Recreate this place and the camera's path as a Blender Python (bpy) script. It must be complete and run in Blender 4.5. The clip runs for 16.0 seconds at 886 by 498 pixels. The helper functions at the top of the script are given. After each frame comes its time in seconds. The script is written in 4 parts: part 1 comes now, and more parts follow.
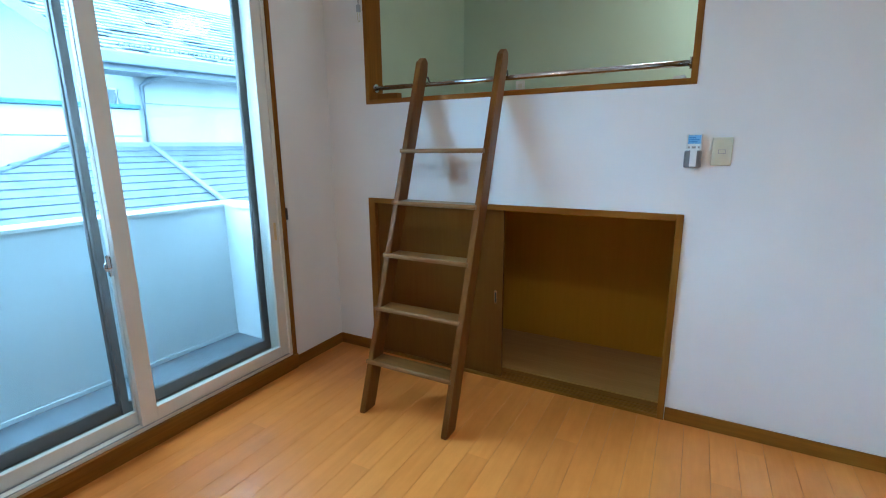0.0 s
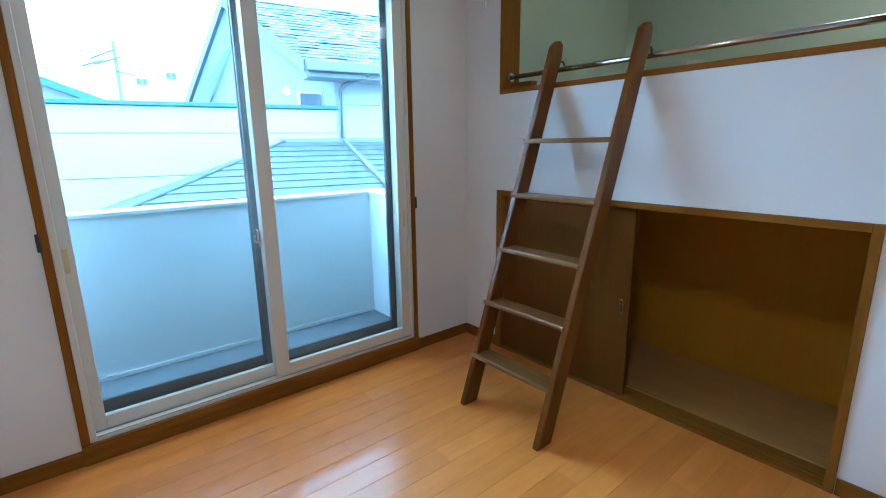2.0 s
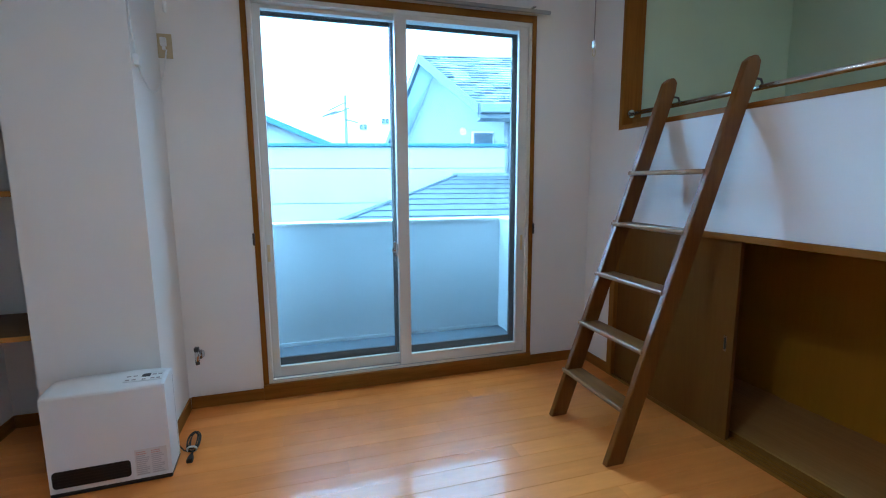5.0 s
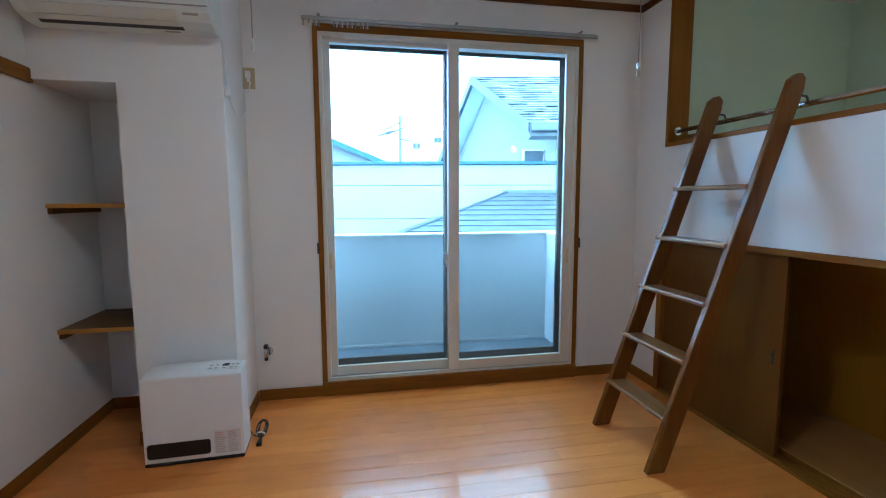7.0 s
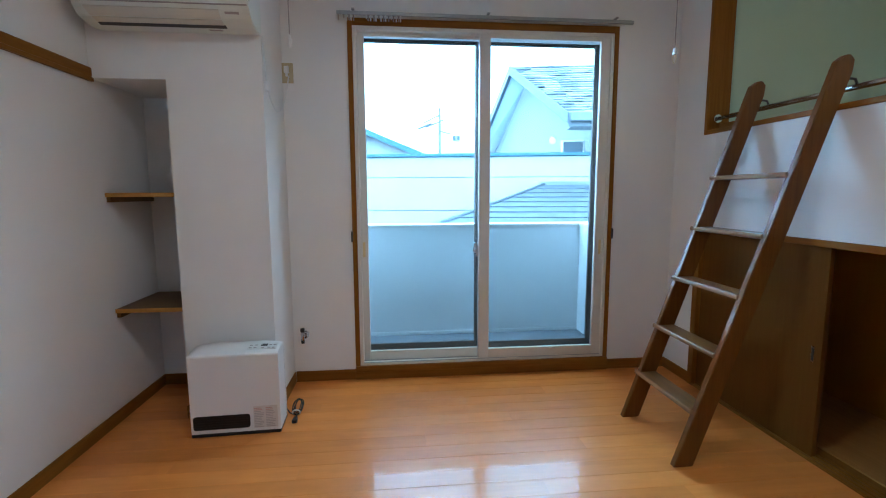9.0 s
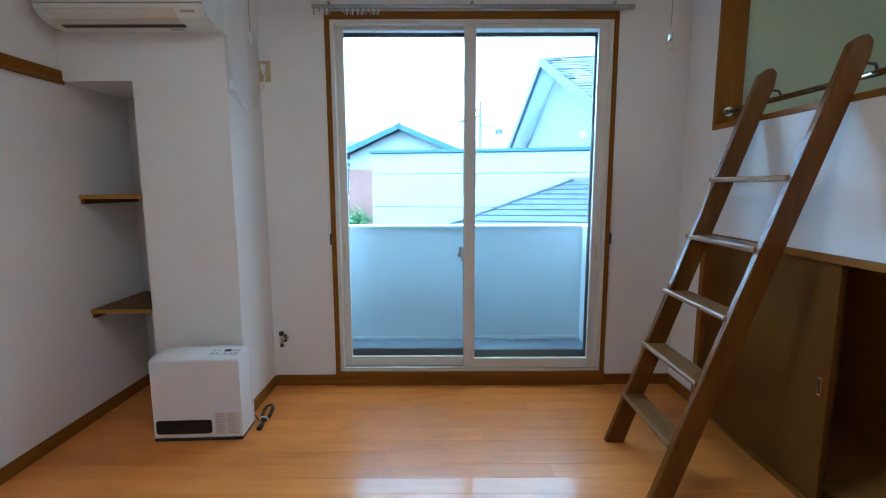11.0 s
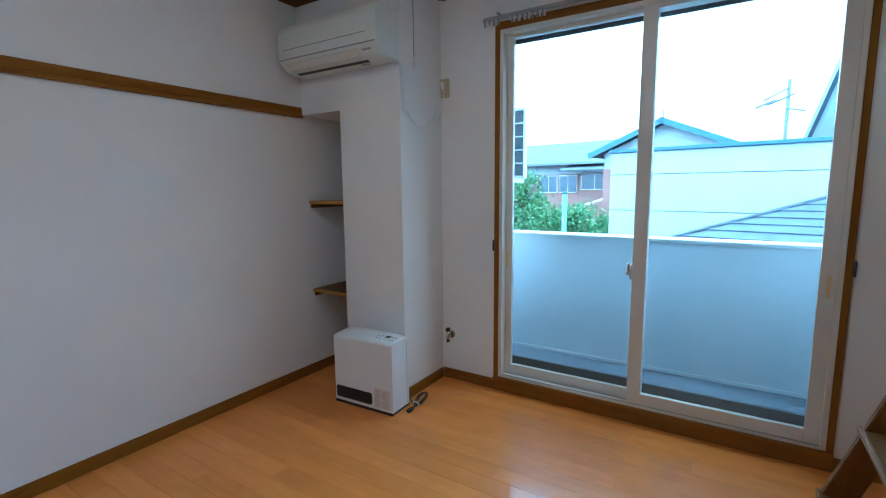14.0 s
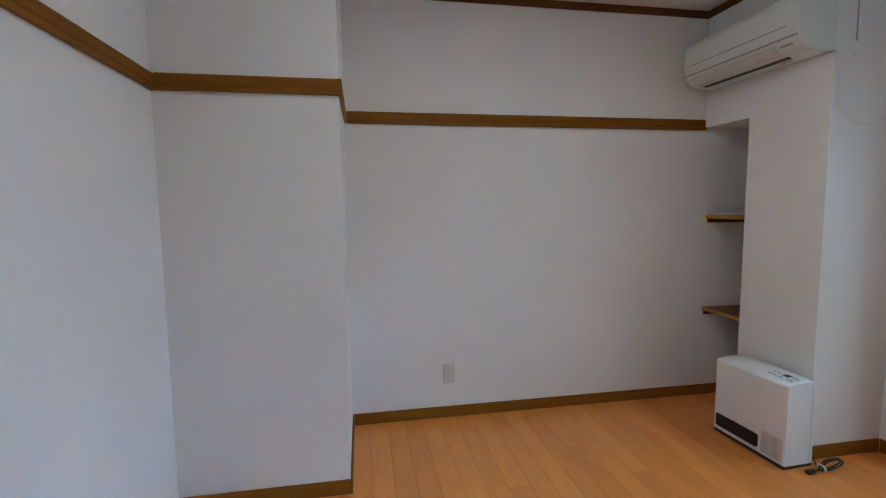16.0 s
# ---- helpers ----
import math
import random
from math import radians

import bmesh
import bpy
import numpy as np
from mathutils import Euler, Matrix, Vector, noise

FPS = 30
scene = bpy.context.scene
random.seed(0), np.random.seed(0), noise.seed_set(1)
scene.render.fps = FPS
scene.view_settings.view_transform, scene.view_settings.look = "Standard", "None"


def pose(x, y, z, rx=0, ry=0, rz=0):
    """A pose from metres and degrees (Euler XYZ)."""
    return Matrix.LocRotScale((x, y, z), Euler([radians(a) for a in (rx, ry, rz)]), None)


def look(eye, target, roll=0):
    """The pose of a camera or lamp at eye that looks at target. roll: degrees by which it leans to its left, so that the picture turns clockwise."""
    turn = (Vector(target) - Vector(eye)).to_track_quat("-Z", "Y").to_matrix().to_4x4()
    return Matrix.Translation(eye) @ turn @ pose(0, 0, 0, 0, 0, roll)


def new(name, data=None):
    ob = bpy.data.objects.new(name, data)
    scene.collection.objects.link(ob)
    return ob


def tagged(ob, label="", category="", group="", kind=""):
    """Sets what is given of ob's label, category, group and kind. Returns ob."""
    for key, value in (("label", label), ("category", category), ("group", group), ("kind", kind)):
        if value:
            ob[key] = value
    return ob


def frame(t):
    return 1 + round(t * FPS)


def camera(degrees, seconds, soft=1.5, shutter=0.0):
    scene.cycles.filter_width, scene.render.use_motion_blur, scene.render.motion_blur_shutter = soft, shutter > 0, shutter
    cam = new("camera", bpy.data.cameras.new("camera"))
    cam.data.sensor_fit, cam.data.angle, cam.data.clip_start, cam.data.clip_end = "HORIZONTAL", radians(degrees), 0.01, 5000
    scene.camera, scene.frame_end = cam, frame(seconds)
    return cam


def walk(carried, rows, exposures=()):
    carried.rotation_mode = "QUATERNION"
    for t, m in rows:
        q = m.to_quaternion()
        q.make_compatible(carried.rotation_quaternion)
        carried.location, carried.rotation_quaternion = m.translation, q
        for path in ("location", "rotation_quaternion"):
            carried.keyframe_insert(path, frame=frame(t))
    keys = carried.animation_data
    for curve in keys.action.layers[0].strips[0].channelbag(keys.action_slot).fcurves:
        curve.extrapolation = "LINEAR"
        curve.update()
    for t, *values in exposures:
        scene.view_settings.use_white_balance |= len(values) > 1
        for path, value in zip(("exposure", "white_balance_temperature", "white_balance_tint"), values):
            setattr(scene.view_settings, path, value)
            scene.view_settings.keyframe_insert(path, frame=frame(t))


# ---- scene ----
cam = camera(87.6, 16.0, 1.1)
PATH = [
    (0, (-0.069, 0.072, 1.245), (-1.003, 1.787, 0.813), -0.5),
    (0.5, (0.02, 0.118, 1.251), (-1.066, 1.74, 0.813), -0.6),
    (1, (0.072, 0.172, 1.247), (-1.17, 1.676, 0.805), -0.8),
    (1.5, (0.096, 0.245, 1.245), (-1.288, 1.614, 0.787), -0.9),
    (2, (0.122, 0.313, 1.215), (-1.39, 1.547, 0.775), -0.8),
    (2.5, (0.172, 0.379, 1.212), (-1.46, 1.453, 0.783), -0.9),
    (3, (0.263, 0.439, 1.208), (-1.472, 1.35, 0.803), -0.8),
    (3.5, (0.362, 0.474, 1.196), (-1.429, 1.285, 0.833), -0.8),
    (4, (0.45, 0.485, 1.191), (-1.385, 1.207, 0.86), -0.8),
    (6.3, (0.715, 0.442, 1.188), (-1.225, 0.868, 0.955), -0.2),
    (6.5, (0.725, 0.445, 1.181), (-1.221, 0.849, 0.958), -0.3),
    (7, (0.757, 0.436, 1.175), (-1.198, 0.804, 0.963), -0.2),
    (7.5, (0.782, 0.433, 1.173), (-1.18, 0.758, 0.959), -0.2),
    (8, (0.801, 0.431, 1.164), (-1.169, 0.7, 0.944), -0.2),
    (8.5, (0.806, 0.447, 1.157), (-1.167, 0.67, 0.923), -0.2),
    (9, (0.808, 0.484, 1.159), (-1.167, 0.683, 0.917), -0.2),
    (9.5, (0.798, 0.534, 1.16), (-1.178, 0.719, 0.913), -0.3),
    (11.8, (0.646, 1.04, 1.214), (-1.33, 0.893, 0.942), -0.3),
    (12, (0.653, 1.075, 1.212), (-1.319, 0.885, 0.94), -0.4),
    (12.5, (0.647, 1.192, 1.23), (-1.301, 0.835, 0.951), -0.4),
    (13, (0.612, 1.291, 1.221), (-1.289, 0.726, 0.958), -0.4),
    (13.5, (0.537, 1.357, 1.241), (-1.274, 0.555, 0.967), -0.4),
    (14, (0.467, 1.422, 1.242), (-1.208, 0.362, 0.978), -0.5),
    (14.5, (0.42, 1.474, 1.255), (-1.057, 0.151, 0.997), -0.5),
    (15, (0.396, 1.543, 1.252), (-0.792, -0.049, 1.016), -0.6),
    (15.5, (0.425, 1.596, 1.242), (-0.384, -0.221, 1.037), -0.6),
    (16, (0.503, 1.639, 1.244), (0.156, -0.321, 1.054), -0.6),
]
EXPOSURES = [(0.0, 1.45, 5600, 2), (4.0, 1.09, 5100, 3), (7.0, 1.03, 5450, 5), (9.5, 1.04, 5600, 6), (12.5, 0.98, 5550, 6), (14.5, 0.84, 5250, 3), (15.5, 0.82, 5750, 6), (16.0, 0.95, 5950, 7)]
walk(cam, [(t, look(eye, target, roll)) for t, eye, target, roll in PATH], EXPOSURES)

# ---- world and sun ----
world = bpy.data.worlds.new("sky")
scene.world = world
world.use_nodes = True
wn, wl = world.node_tree.nodes, world.node_tree.links
sky = wn.new("ShaderNodeTexSky")
sky.sky_type = "NISHITA"
sky.sun_disc = False
sky.sun_elevation = radians(48)
sky.sun_rotation = radians(120)
sky.dust_density = 4.0
cloud = wn.new("ShaderNodeMix")
cloud.data_type = "RGBA"
cloud.inputs[0].default_value = 0.8
cloud.inputs[7].default_value = (38.0, 53.0, 69.0, 1)
wl.new(sky.outputs[0], cloud.inputs[6])
wl.new(cloud.outputs[2], wn["Background"].inputs[0])
wn["Background"].inputs[1].default_value = 0.128
sun_data = bpy.data.lights.new("sun", "SUN")
sun_data.energy, sun_data.angle, sun_data.color = 0.5, radians(12), (1.0, 0.96, 0.9)
sun = new("sun", sun_data)
sun.matrix_world = look((6, -4, 9), (0, 0, 0))


# unseen area lamp added above the window for the bright sky over the eaves
sky_data = bpy.data.lights.new("window_sky", "AREA")
sky_data.shape, sky_data.size, sky_data.size_y = "RECTANGLE", 2.2, 0.9
sky_data.energy, sky_data.color = 26.0, (0.62, 0.87, 1.0)
window_sky = new("window_sky", sky_data)
window_sky.matrix_world = look((-2.85, 2.10, 2.78), (-1.0, 1.9, 0.75))
LAMP, LOFT_FILL = 15.5, 5.8


# ---- materials ----
def material(name):
    m = bpy.data.materials.new(name)
    m.use_nodes = True
    return m, m.node_tree.nodes, m.node_tree.links, m.node_tree.nodes["Principled BSDF"]


def coords(n, l, scale, source="Position"):
    geo = n.new("ShaderNodeNewGeometry")
    mp = n.new("ShaderNodeMapping")
    mp.inputs["Scale"].default_value = scale
    l.new(geo.outputs[source], mp.inputs[0])
    return mp.outputs[0]


def noise_tex(n, l, vec, scale, detail=3.0, rough=0.55):
    t = n.new("ShaderNodeTexNoise")
    t.inputs["Scale"].default_value, t.inputs["Detail"].default_value, t.inputs["Roughness"].default_value = scale, detail, rough
    l.new(vec, t.inputs["Vector"])
    return t.outputs["Fac"]


def ramp(n, l, fac, stops):
    r = n.new("ShaderNodeValToRGB")
    while len(r.color_ramp.elements) < len(stops):
        r.color_ramp.elements.new(0.5)
    for e, (p, c) in zip(r.color_ramp.elements, stops):
        e.position, e.color = p, (*c, 1)
    l.new(fac, r.inputs[0])
    return r.outputs[0]


def bump(n, l, bsdf, fac, strength, distance):
    b = n.new("ShaderNodeBump")
    b.inputs["Strength"].default_value, b.inputs["Distance"].default_value = strength, distance
    l.new(fac, b.inputs["Height"])
    l.new(b.outputs[0], bsdf.inputs["Normal"])


def plain(name, c, rough=0.5, metal=0.0, vary=0.06, scale=14.0, grain=0.0, grain_scale=250.0):
    """A painted, moulded or metal surface with slight mottling, and fine relief when grain is given."""
    m, n, l, b = material(name)
    v = coords(n, l, (1, 1, 1))
    f = noise_tex(n, l, v, scale, 4)
    l.new(ramp(n, l, f, [(0.3, [x * (1 - vary) for x in c]), (0.7, [min(1, x * (1 + vary)) for x in c])]), b.inputs["Base Color"])
    b.inputs["Roughness"].default_value, b.inputs["Metallic"].default_value = rough, metal
    if grain:
        bump(n, l, b, noise_tex(n, l, v, grain_scale, 2), grain, 0.002)
    return m


def wallpaper(name, c):
    """Embossed vinyl wallpaper: fine woven relief and faint unevenness."""
    m, n, l, b = material(name)
    v = coords(n, l, (1, 1, 1))
    big = noise_tex(n, l, v, 1.7, 3)
    l.new(ramp(n, l, big, [(0.3, [x * 0.96 for x in c]), (0.7, [min(1, x * 1.02) for x in c])]), b.inputs["Base Color"])
    b.inputs["Roughness"].default_value = 0.82
    fine = noise_tex(n, l, v, 320, 2)
    rough = noise_tex(n, l, coords(n, l, (1, 1, 0.35)), 90, 2)
    add = n.new("ShaderNodeMath")
    l.new(fine, add.inputs[0])
    l.new(rough, add.inputs[1])
    bump(n, l, b, add.outputs[0], 0.16, 0.0012)
    return m


def wood(name, dark, light, along="z", rough=0.4, coat=0.0, grain=1.0, spec=0.18):
    """Veneer with grain drawn along one axis."""
    m, n, l, b = material(name)
    stretch = {"x": (0.9, 16, 16), "y": (16, 0.9, 16), "z": (16, 16, 0.9)}[along]
    v = coords(n, l, stretch)
    f = noise_tex(n, l, v, 4.0 * grain, 5, 0.6)
    wide = noise_tex(n, l, coords(n, l, tuple(x * 0.2 for x in stretch)), 3.0, 2)
    mix = n.new("ShaderNodeMath")
    mix.operation = "MULTIPLY_ADD"
    mix.inputs[1].default_value = 0.6
    l.new(f, mix.inputs[0])
    half = n.new("ShaderNodeMath")
    half.operation = "MULTIPLY"
    half.inputs[1].default_value = 0.4
    l.new(wide, half.inputs[0])
    l.new(half.outputs[0], mix.inputs[2])
    l.new(ramp(n, l, mix.outputs[0], [(0.32, dark), (0.66, light)]), b.inputs["Base Color"])
    b.inputs["Roughness"].default_value, b.inputs["Coat Weight"].default_value = rough, coat
    b.inputs["Coat Roughness"].default_value, b.inputs["Specular IOR Level"].default_value = 0.12, spec
    bump(n, l, b, f, 0.08, 0.001)
    return m


def floor_wood():
    """Varnished maple-coloured strips, each a little different."""
    m, n, l, b = material("floor_wood")
    info = n.new("ShaderNodeObjectInfo")
    v = coords(n, l, (14, 1.1, 14))
    off = n.new("ShaderNodeVectorMath")
    off.operation = "MULTIPLY_ADD"
    off.inputs[1].default_value = (37, 11, 5)
    l.new(info.outputs["Random"], off.inputs[0])
    l.new(v, off.inputs[2])
    f = noise_tex(n, l, off.outputs[0], 3.2, 5, 0.6)
    fleck = noise_tex(n, l, off.outputs[0], 0.7, 2)
    base = ramp(n, l, f, [(0.28, (0.76, 0.250, 0.044)), (0.66, (0.82, 0.288, 0.058))])
    tone = ramp(n, l, info.outputs["Random"], [(0.0, (0.90, 0.88, 0.86)), (0.5, (0.98, 0.98, 0.98)), (1.0, (1.05, 1.08, 1.11))])
    mul = n.new("ShaderNodeMix")
    mul.data_type, mul.blend_type = "RGBA", "MULTIPLY"
    mul.inputs[0].default_value = 1.0
    l.new(base, mul.inputs[6])
    l.new(tone, mul.inputs[7])
    soft = n.new("ShaderNodeMix")
    soft.data_type, soft.blend_type = "RGBA", "MULTIPLY"
    soft.inputs[0].default_value = 0.25
    l.new(mul.outputs[2], soft.inputs[6])
    l.new(ramp(n, l, fleck, [(0.35, (0.86, 0.84, 0.82)), (0.6, (1, 1, 1))]), soft.inputs[7])
    cloudy = n.new("ShaderNodeMix")
    cloudy.data_type, cloudy.blend_type = "RGBA", "MULTIPLY"
    cloudy.inputs[0].default_value = 1.0
    l.new(soft.outputs[2], cloudy.inputs[6])
    l.new(ramp(n, l, noise_tex(n, l, coords(n, l, (1.6, 1, 1)), 6.5, 3), [(0.32, (0.95, 0.935, 0.92)), (0.62, (1.02, 1.025, 1.03))]), cloudy.inputs[7])
    l.new(cloudy.outputs[2], b.inputs["Base Color"])
    b.inputs["Roughness"].default_value, b.inputs["Specular IOR Level"].default_value = 0.34, 0.32
    b.inputs["Coat Weight"].default_value, b.inputs["Coat Roughness"].default_value = 0.32, 0.04
    bump(n, l, b, noise_tex(n, l, coords(n, l, (1, 1, 1)), 5.0, 2), 0.02, 0.002)
    return m


def glass(name, tint):
    m, n, l, b = material(name)
    n.remove(b)
    clear, gloss, mix, fr = (n.new("ShaderNodeBsdf" + "Transparent"), n.new("ShaderNodeBsdfGlossy"), n.new("ShaderNodeMixShader"), n.new("ShaderNodeFresnel"))
    clear.inputs[0].default_value, gloss.inputs["Roughness"].default_value = (*tint, 1), 0.02
    fr.inputs[0].default_value = 1.3
    l.new(fr.outputs[0], mix.inputs[0])
    l.new(clear.outputs[0], mix.inputs[1])
    l.new(gloss.outputs[0], mix.inputs[2])
    l.new(mix.outputs[0], n["Material Output"].inputs[0])
    return m


def foliage(name, a, c):
    m, n, l, b = material(name)
    geo = n.new("ShaderNodeNewGeometry")
    l.new(ramp(n, l, geo.outputs["Random Per Island"], [(0.0, a), (0.85, c), (1.0, (0.16, 0.13, 0.03))]), b.inputs["Base Color"])
    b.inputs["Roughness"].default_value = 0.6
    return m


def shingle(name, a, c):
    """Roof slates that differ piece by piece, streaked and worn pale."""
    m, n, l, b = material(name)
    geo = n.new("ShaderNodeNewGeometry")
    streak = noise_tex(n, l, coords(n, l, (3, 3, 26)), 2.2, 4, 0.65)
    mix = n.new("ShaderNodeMath")
    mix.operation = "MULTIPLY_ADD"
    mix.inputs[1].default_value = 0.45
    l.new(geo.outputs["Random Per Island"], mix.inputs[0])
    l.new(streak, mix.inputs[2])
    l.new(ramp(n, l, mix.outputs[0], [(0.45, a), (0.72, [(x + y) / 2 for x, y in zip(a, c)]), (0.95, c)]), b.inputs["Base Color"])
    b.inputs["Roughness"].default_value = 0.6
    bump(n, l, b, streak, 0.3, 0.004)
    return m


WALL = wallpaper("white_wallpaper", (0.83, 0.812, 0.79))
LOFT = wallpaper("green_wallpaper", (0.57, 0.70, 0.57))
CEIL = wallpaper("ceiling_paper", (0.80, 0.78, 0.75))
TRIM = wood("brown_trim", (0.190, 0.072, 0.009), (0.300, 0.124, 0.017), "z", 0.42, 0.0, 1.0, 0.1)
TRIM_X = wood("brown_trim_x", (0.190, 0.072, 0.009), (0.300, 0.124, 0.017), "x", 0.42, 0.0, 1.0, 0.1)
TRIM_Y = wood("brown_trim_y", (0.190, 0.072, 0.009), (0.300, 0.124, 0.017), "y", 0.42, 0.0, 1.0, 0.1)
DOORWOOD = wood("door_veneer", (0.134, 0.053, 0.008), (0.163, 0.066, 0.011), "z", 0.55, 0.0, 1.0, 0.06)
CROWN_X = wood("crown_wood_x", (0.095, 0.032, 0.008), (0.16, 0.058, 0.014), "x", 0.4)
CROWN_Y = wood("crown_wood_y", (0.095, 0.032, 0.008), (0.16, 0.058, 0.014), "y", 0.4)
EDGEWOOD = wood("edge_strip_wood", (0.34, 0.16, 0.03), (0.45, 0.23, 0.05), "y", 0.4)
LADDERWOOD = wood("ladder_wood", (0.120, 0.040, 0.006), (0.200, 0.072, 0.011), "z", 0.36, 0.28, 1.0, 0.14)
TREADWOOD = wood("tread_wood", (0.13, 0.050, 0.010), (0.21, 0.090, 0.020), "x", 0.32, 0.2, 1.0, 0.35)
SHELFWOOD = wood("shelf_veneer", (0.105, 0.046, 0.010), (0.155, 0.070, 0.016), "y", 0.42, 0.0, 1.0, 0.15)
# paler than the tread: skylight caught on the front edge put into colour
NOSEWOOD = wood("tread_edge_sheen", (0.20, 0.092, 0.028), (0.29, 0.142, 0.05), "x", 0.42, 0.12, 1.0, 0.25)
PLY = wood("cubby_plywood", (0.41, 0.190, 0.010), (0.46, 0.217, 0.014), "z", 0.6, 0.0, 1.0, 0.06)
PLY_FLOOR = wood("cubby_floor_board", (0.40, 0.205, 0.060), (0.50, 0.27, 0.09), "x", 0.6)
SASH = plain("white_resin", (0.72, 0.69, 0.63), 0.35, 0, 0.015, 4)
BRONZE = plain("bronze_aluminium", (0.13, 0.108, 0.10), 0.45, 0.2)
STEEL = plain("brushed_steel", (0.62, 0.62, 0.62), 0.18, 1.0)
ALU = plain("aluminium", (0.40, 0.41, 0.42), 0.35, 0.9)
OUTLET = plain("cream_plastic", (0.69, 0.67, 0.60), 0.4)
IVORY = plain("ivory_plastic", (0.64, 0.60, 0.45), 0.4)
PULL = plain("yellowed_ivory", (0.70, 0.55, 0.30), 0.4)
BEIGE = plain("beige_plate", (0.52, 0.42, 0.25), 0.4)
WHITE = plain("white_plastic", (0.78, 0.78, 0.77), 0.35)
IVORY_AC = plain("aircon_flap", (0.66, 0.64, 0.57), 0.42, 0, 0.012, 4)
AC_WHITE = plain("aircon_plastic", (0.71, 0.74, 0.69), 0.38, 0, 0.012, 4)
HEAT_WHITE = plain("heater_enamel", (0.80, 0.80, 0.80), 0.3, 0, 0.012, 4)
BLACK = plain("black_plastic", (0.012, 0.012, 0.013), 0.4)
DARK = plain("dark_grey_plastic", (0.05, 0.05, 0.055), 0.45)
SKYBLUE = plain("pale_blue_label", (0.20, 0.45, 0.72), 0.4)
HOLDER = plain("smoked_plastic", (0.24, 0.25, 0.27), 0.3)
GREYPRINT = plain("grey_print", (0.36, 0.33, 0.32), 0.6)
REDPRINT = plain("red_print", (0.60, 0.38, 0.33), 0.6)
PALEPRINT = plain("faded_print", (0.50, 0.46, 0.45), 0.6)
PAPER = plain("label_paper", (0.70, 0.66, 0.63), 0.6)
BLUE = plain("blue_plastic", (0.05, 0.22, 0.5), 0.4)
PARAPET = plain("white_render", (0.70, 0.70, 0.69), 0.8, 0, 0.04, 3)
BALCONY = plain("grey_coating", (0.135, 0.14, 0.15), 0.7, 0, 0.12, 6, 0.3)
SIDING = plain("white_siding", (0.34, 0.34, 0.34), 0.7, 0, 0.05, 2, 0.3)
SLATE = plain("grey_roof_slate", (0.075, 0.086, 0.096), 0.7, 0, 0.35, 9, 0.5, 60)
SHINGLE = shingle("weathered_shingles", (0.045, 0.055, 0.062), (0.21, 0.225, 0.235))
TEAL = plain("teal_trim", (0.040, 0.110, 0.145), 0.5)
FASCIA = plain("grey_fascia", (0.135, 0.15, 0.165), 0.5)
PINK = plain("pink_render", (0.28, 0.13, 0.10), 0.8, 0, 0.1, 3)
WINDOWDARK = plain("far_window", (0.06, 0.075, 0.09), 0.1)
ASPHALT = plain("ground_asphalt", (0.06, 0.06, 0.06), 0.9, 0, 0.2, 2)
BARK = plain("bark", (0.09, 0.06, 0.04), 0.9, 0, 0.3, 20, 0.5)
POLEGREY = plain("pole_concrete", (0.12, 0.13, 0.14), 0.8)
POLEBLUE = plain("pale_blue_post", (0.13, 0.22, 0.25), 0.5)
LEAF = foliage("leaf_green", (0.026, 0.095, 0.030), (0.09, 0.21, 0.060))
PANE = glass("clear_glass", (0.897, 0.957, 0.978))
FLOORWOOD = floor_wood()


# ---- mesh helpers ----
def box(bm, x0, x1, y0, y1, z0, z1, bevel=0.0, seg=2):
    m = Matrix.LocRotScale(((x0 + x1) / 2, (y0 + y1) / 2, (z0 + z1) / 2), None, (abs(x1 - x0), abs(y1 - y0), abs(z1 - z0)))
    vs = bmesh.ops.create_cube(bm, size=1.0, matrix=m)["verts"]
    if bevel:
        es = list({e for v in vs for e in v.link_edges})
        bmesh.ops.bevel(bm, geom=es, offset=bevel, segments=seg, affect="EDGES", profile=0.5)
    return bm


def tube(bm, pts, r, seg=10, caps=True):
    """A round bar or cable through points."""
    pts = [Vector(p) for p in pts]
    rings = []
    for i, p in enumerate(pts):
        d = (pts[min(i + 1, len(pts) - 1)] - pts[max(i - 1, 0)]).normalized()
        q = d.to_track_quat("Z", "Y").to_matrix()
        rings.append([bm.verts.new(p + q @ Vector((math.cos(a) * r, math.sin(a) * r, 0))) for a in [2 * math.pi * k / seg for k in range(seg)]])
    for a, b in zip(rings, rings[1:]):
        for k in range(seg):
            bm.faces.new((a[k], a[(k + 1) % seg], b[(k + 1) % seg], b[k])).smooth = True
    if caps:
        bm.faces.new(rings[0][::-1])
        bm.faces.new(rings[-1])
    return bm


def prism(bm, outline, axis, a, b, bevel=0.0):
    """An outline of 2D points pushed from a to b along an axis (x: points are y, z; y: x, z; z: x, y)."""
    def at(p, w):
        return {"x": (w, p[0], p[1]), "y": (p[0], w, p[1]), "z": (p[0], p[1], w)}[axis]
    lo, hi = [bm.verts.new(at(p, a)) for p in outline], [bm.verts.new(at(p, b)) for p in outline]
    fs = [bm.faces.new(lo), bm.faces.new(hi[::-1])]
    for k in range(len(outline)):
        fs.append(bm.faces.new((lo[k], hi[k], hi[(k + 1) % len(outline)], lo[(k + 1) % len(outline)])))
    bmesh.ops.recalc_face_normals(bm, faces=fs)
    if bevel:
        es = list({e for f in fs for e in f.edges})
        bmesh.ops.bevel(bm, geom=es, offset=bevel, segments=2, affect="EDGES")
    return bm


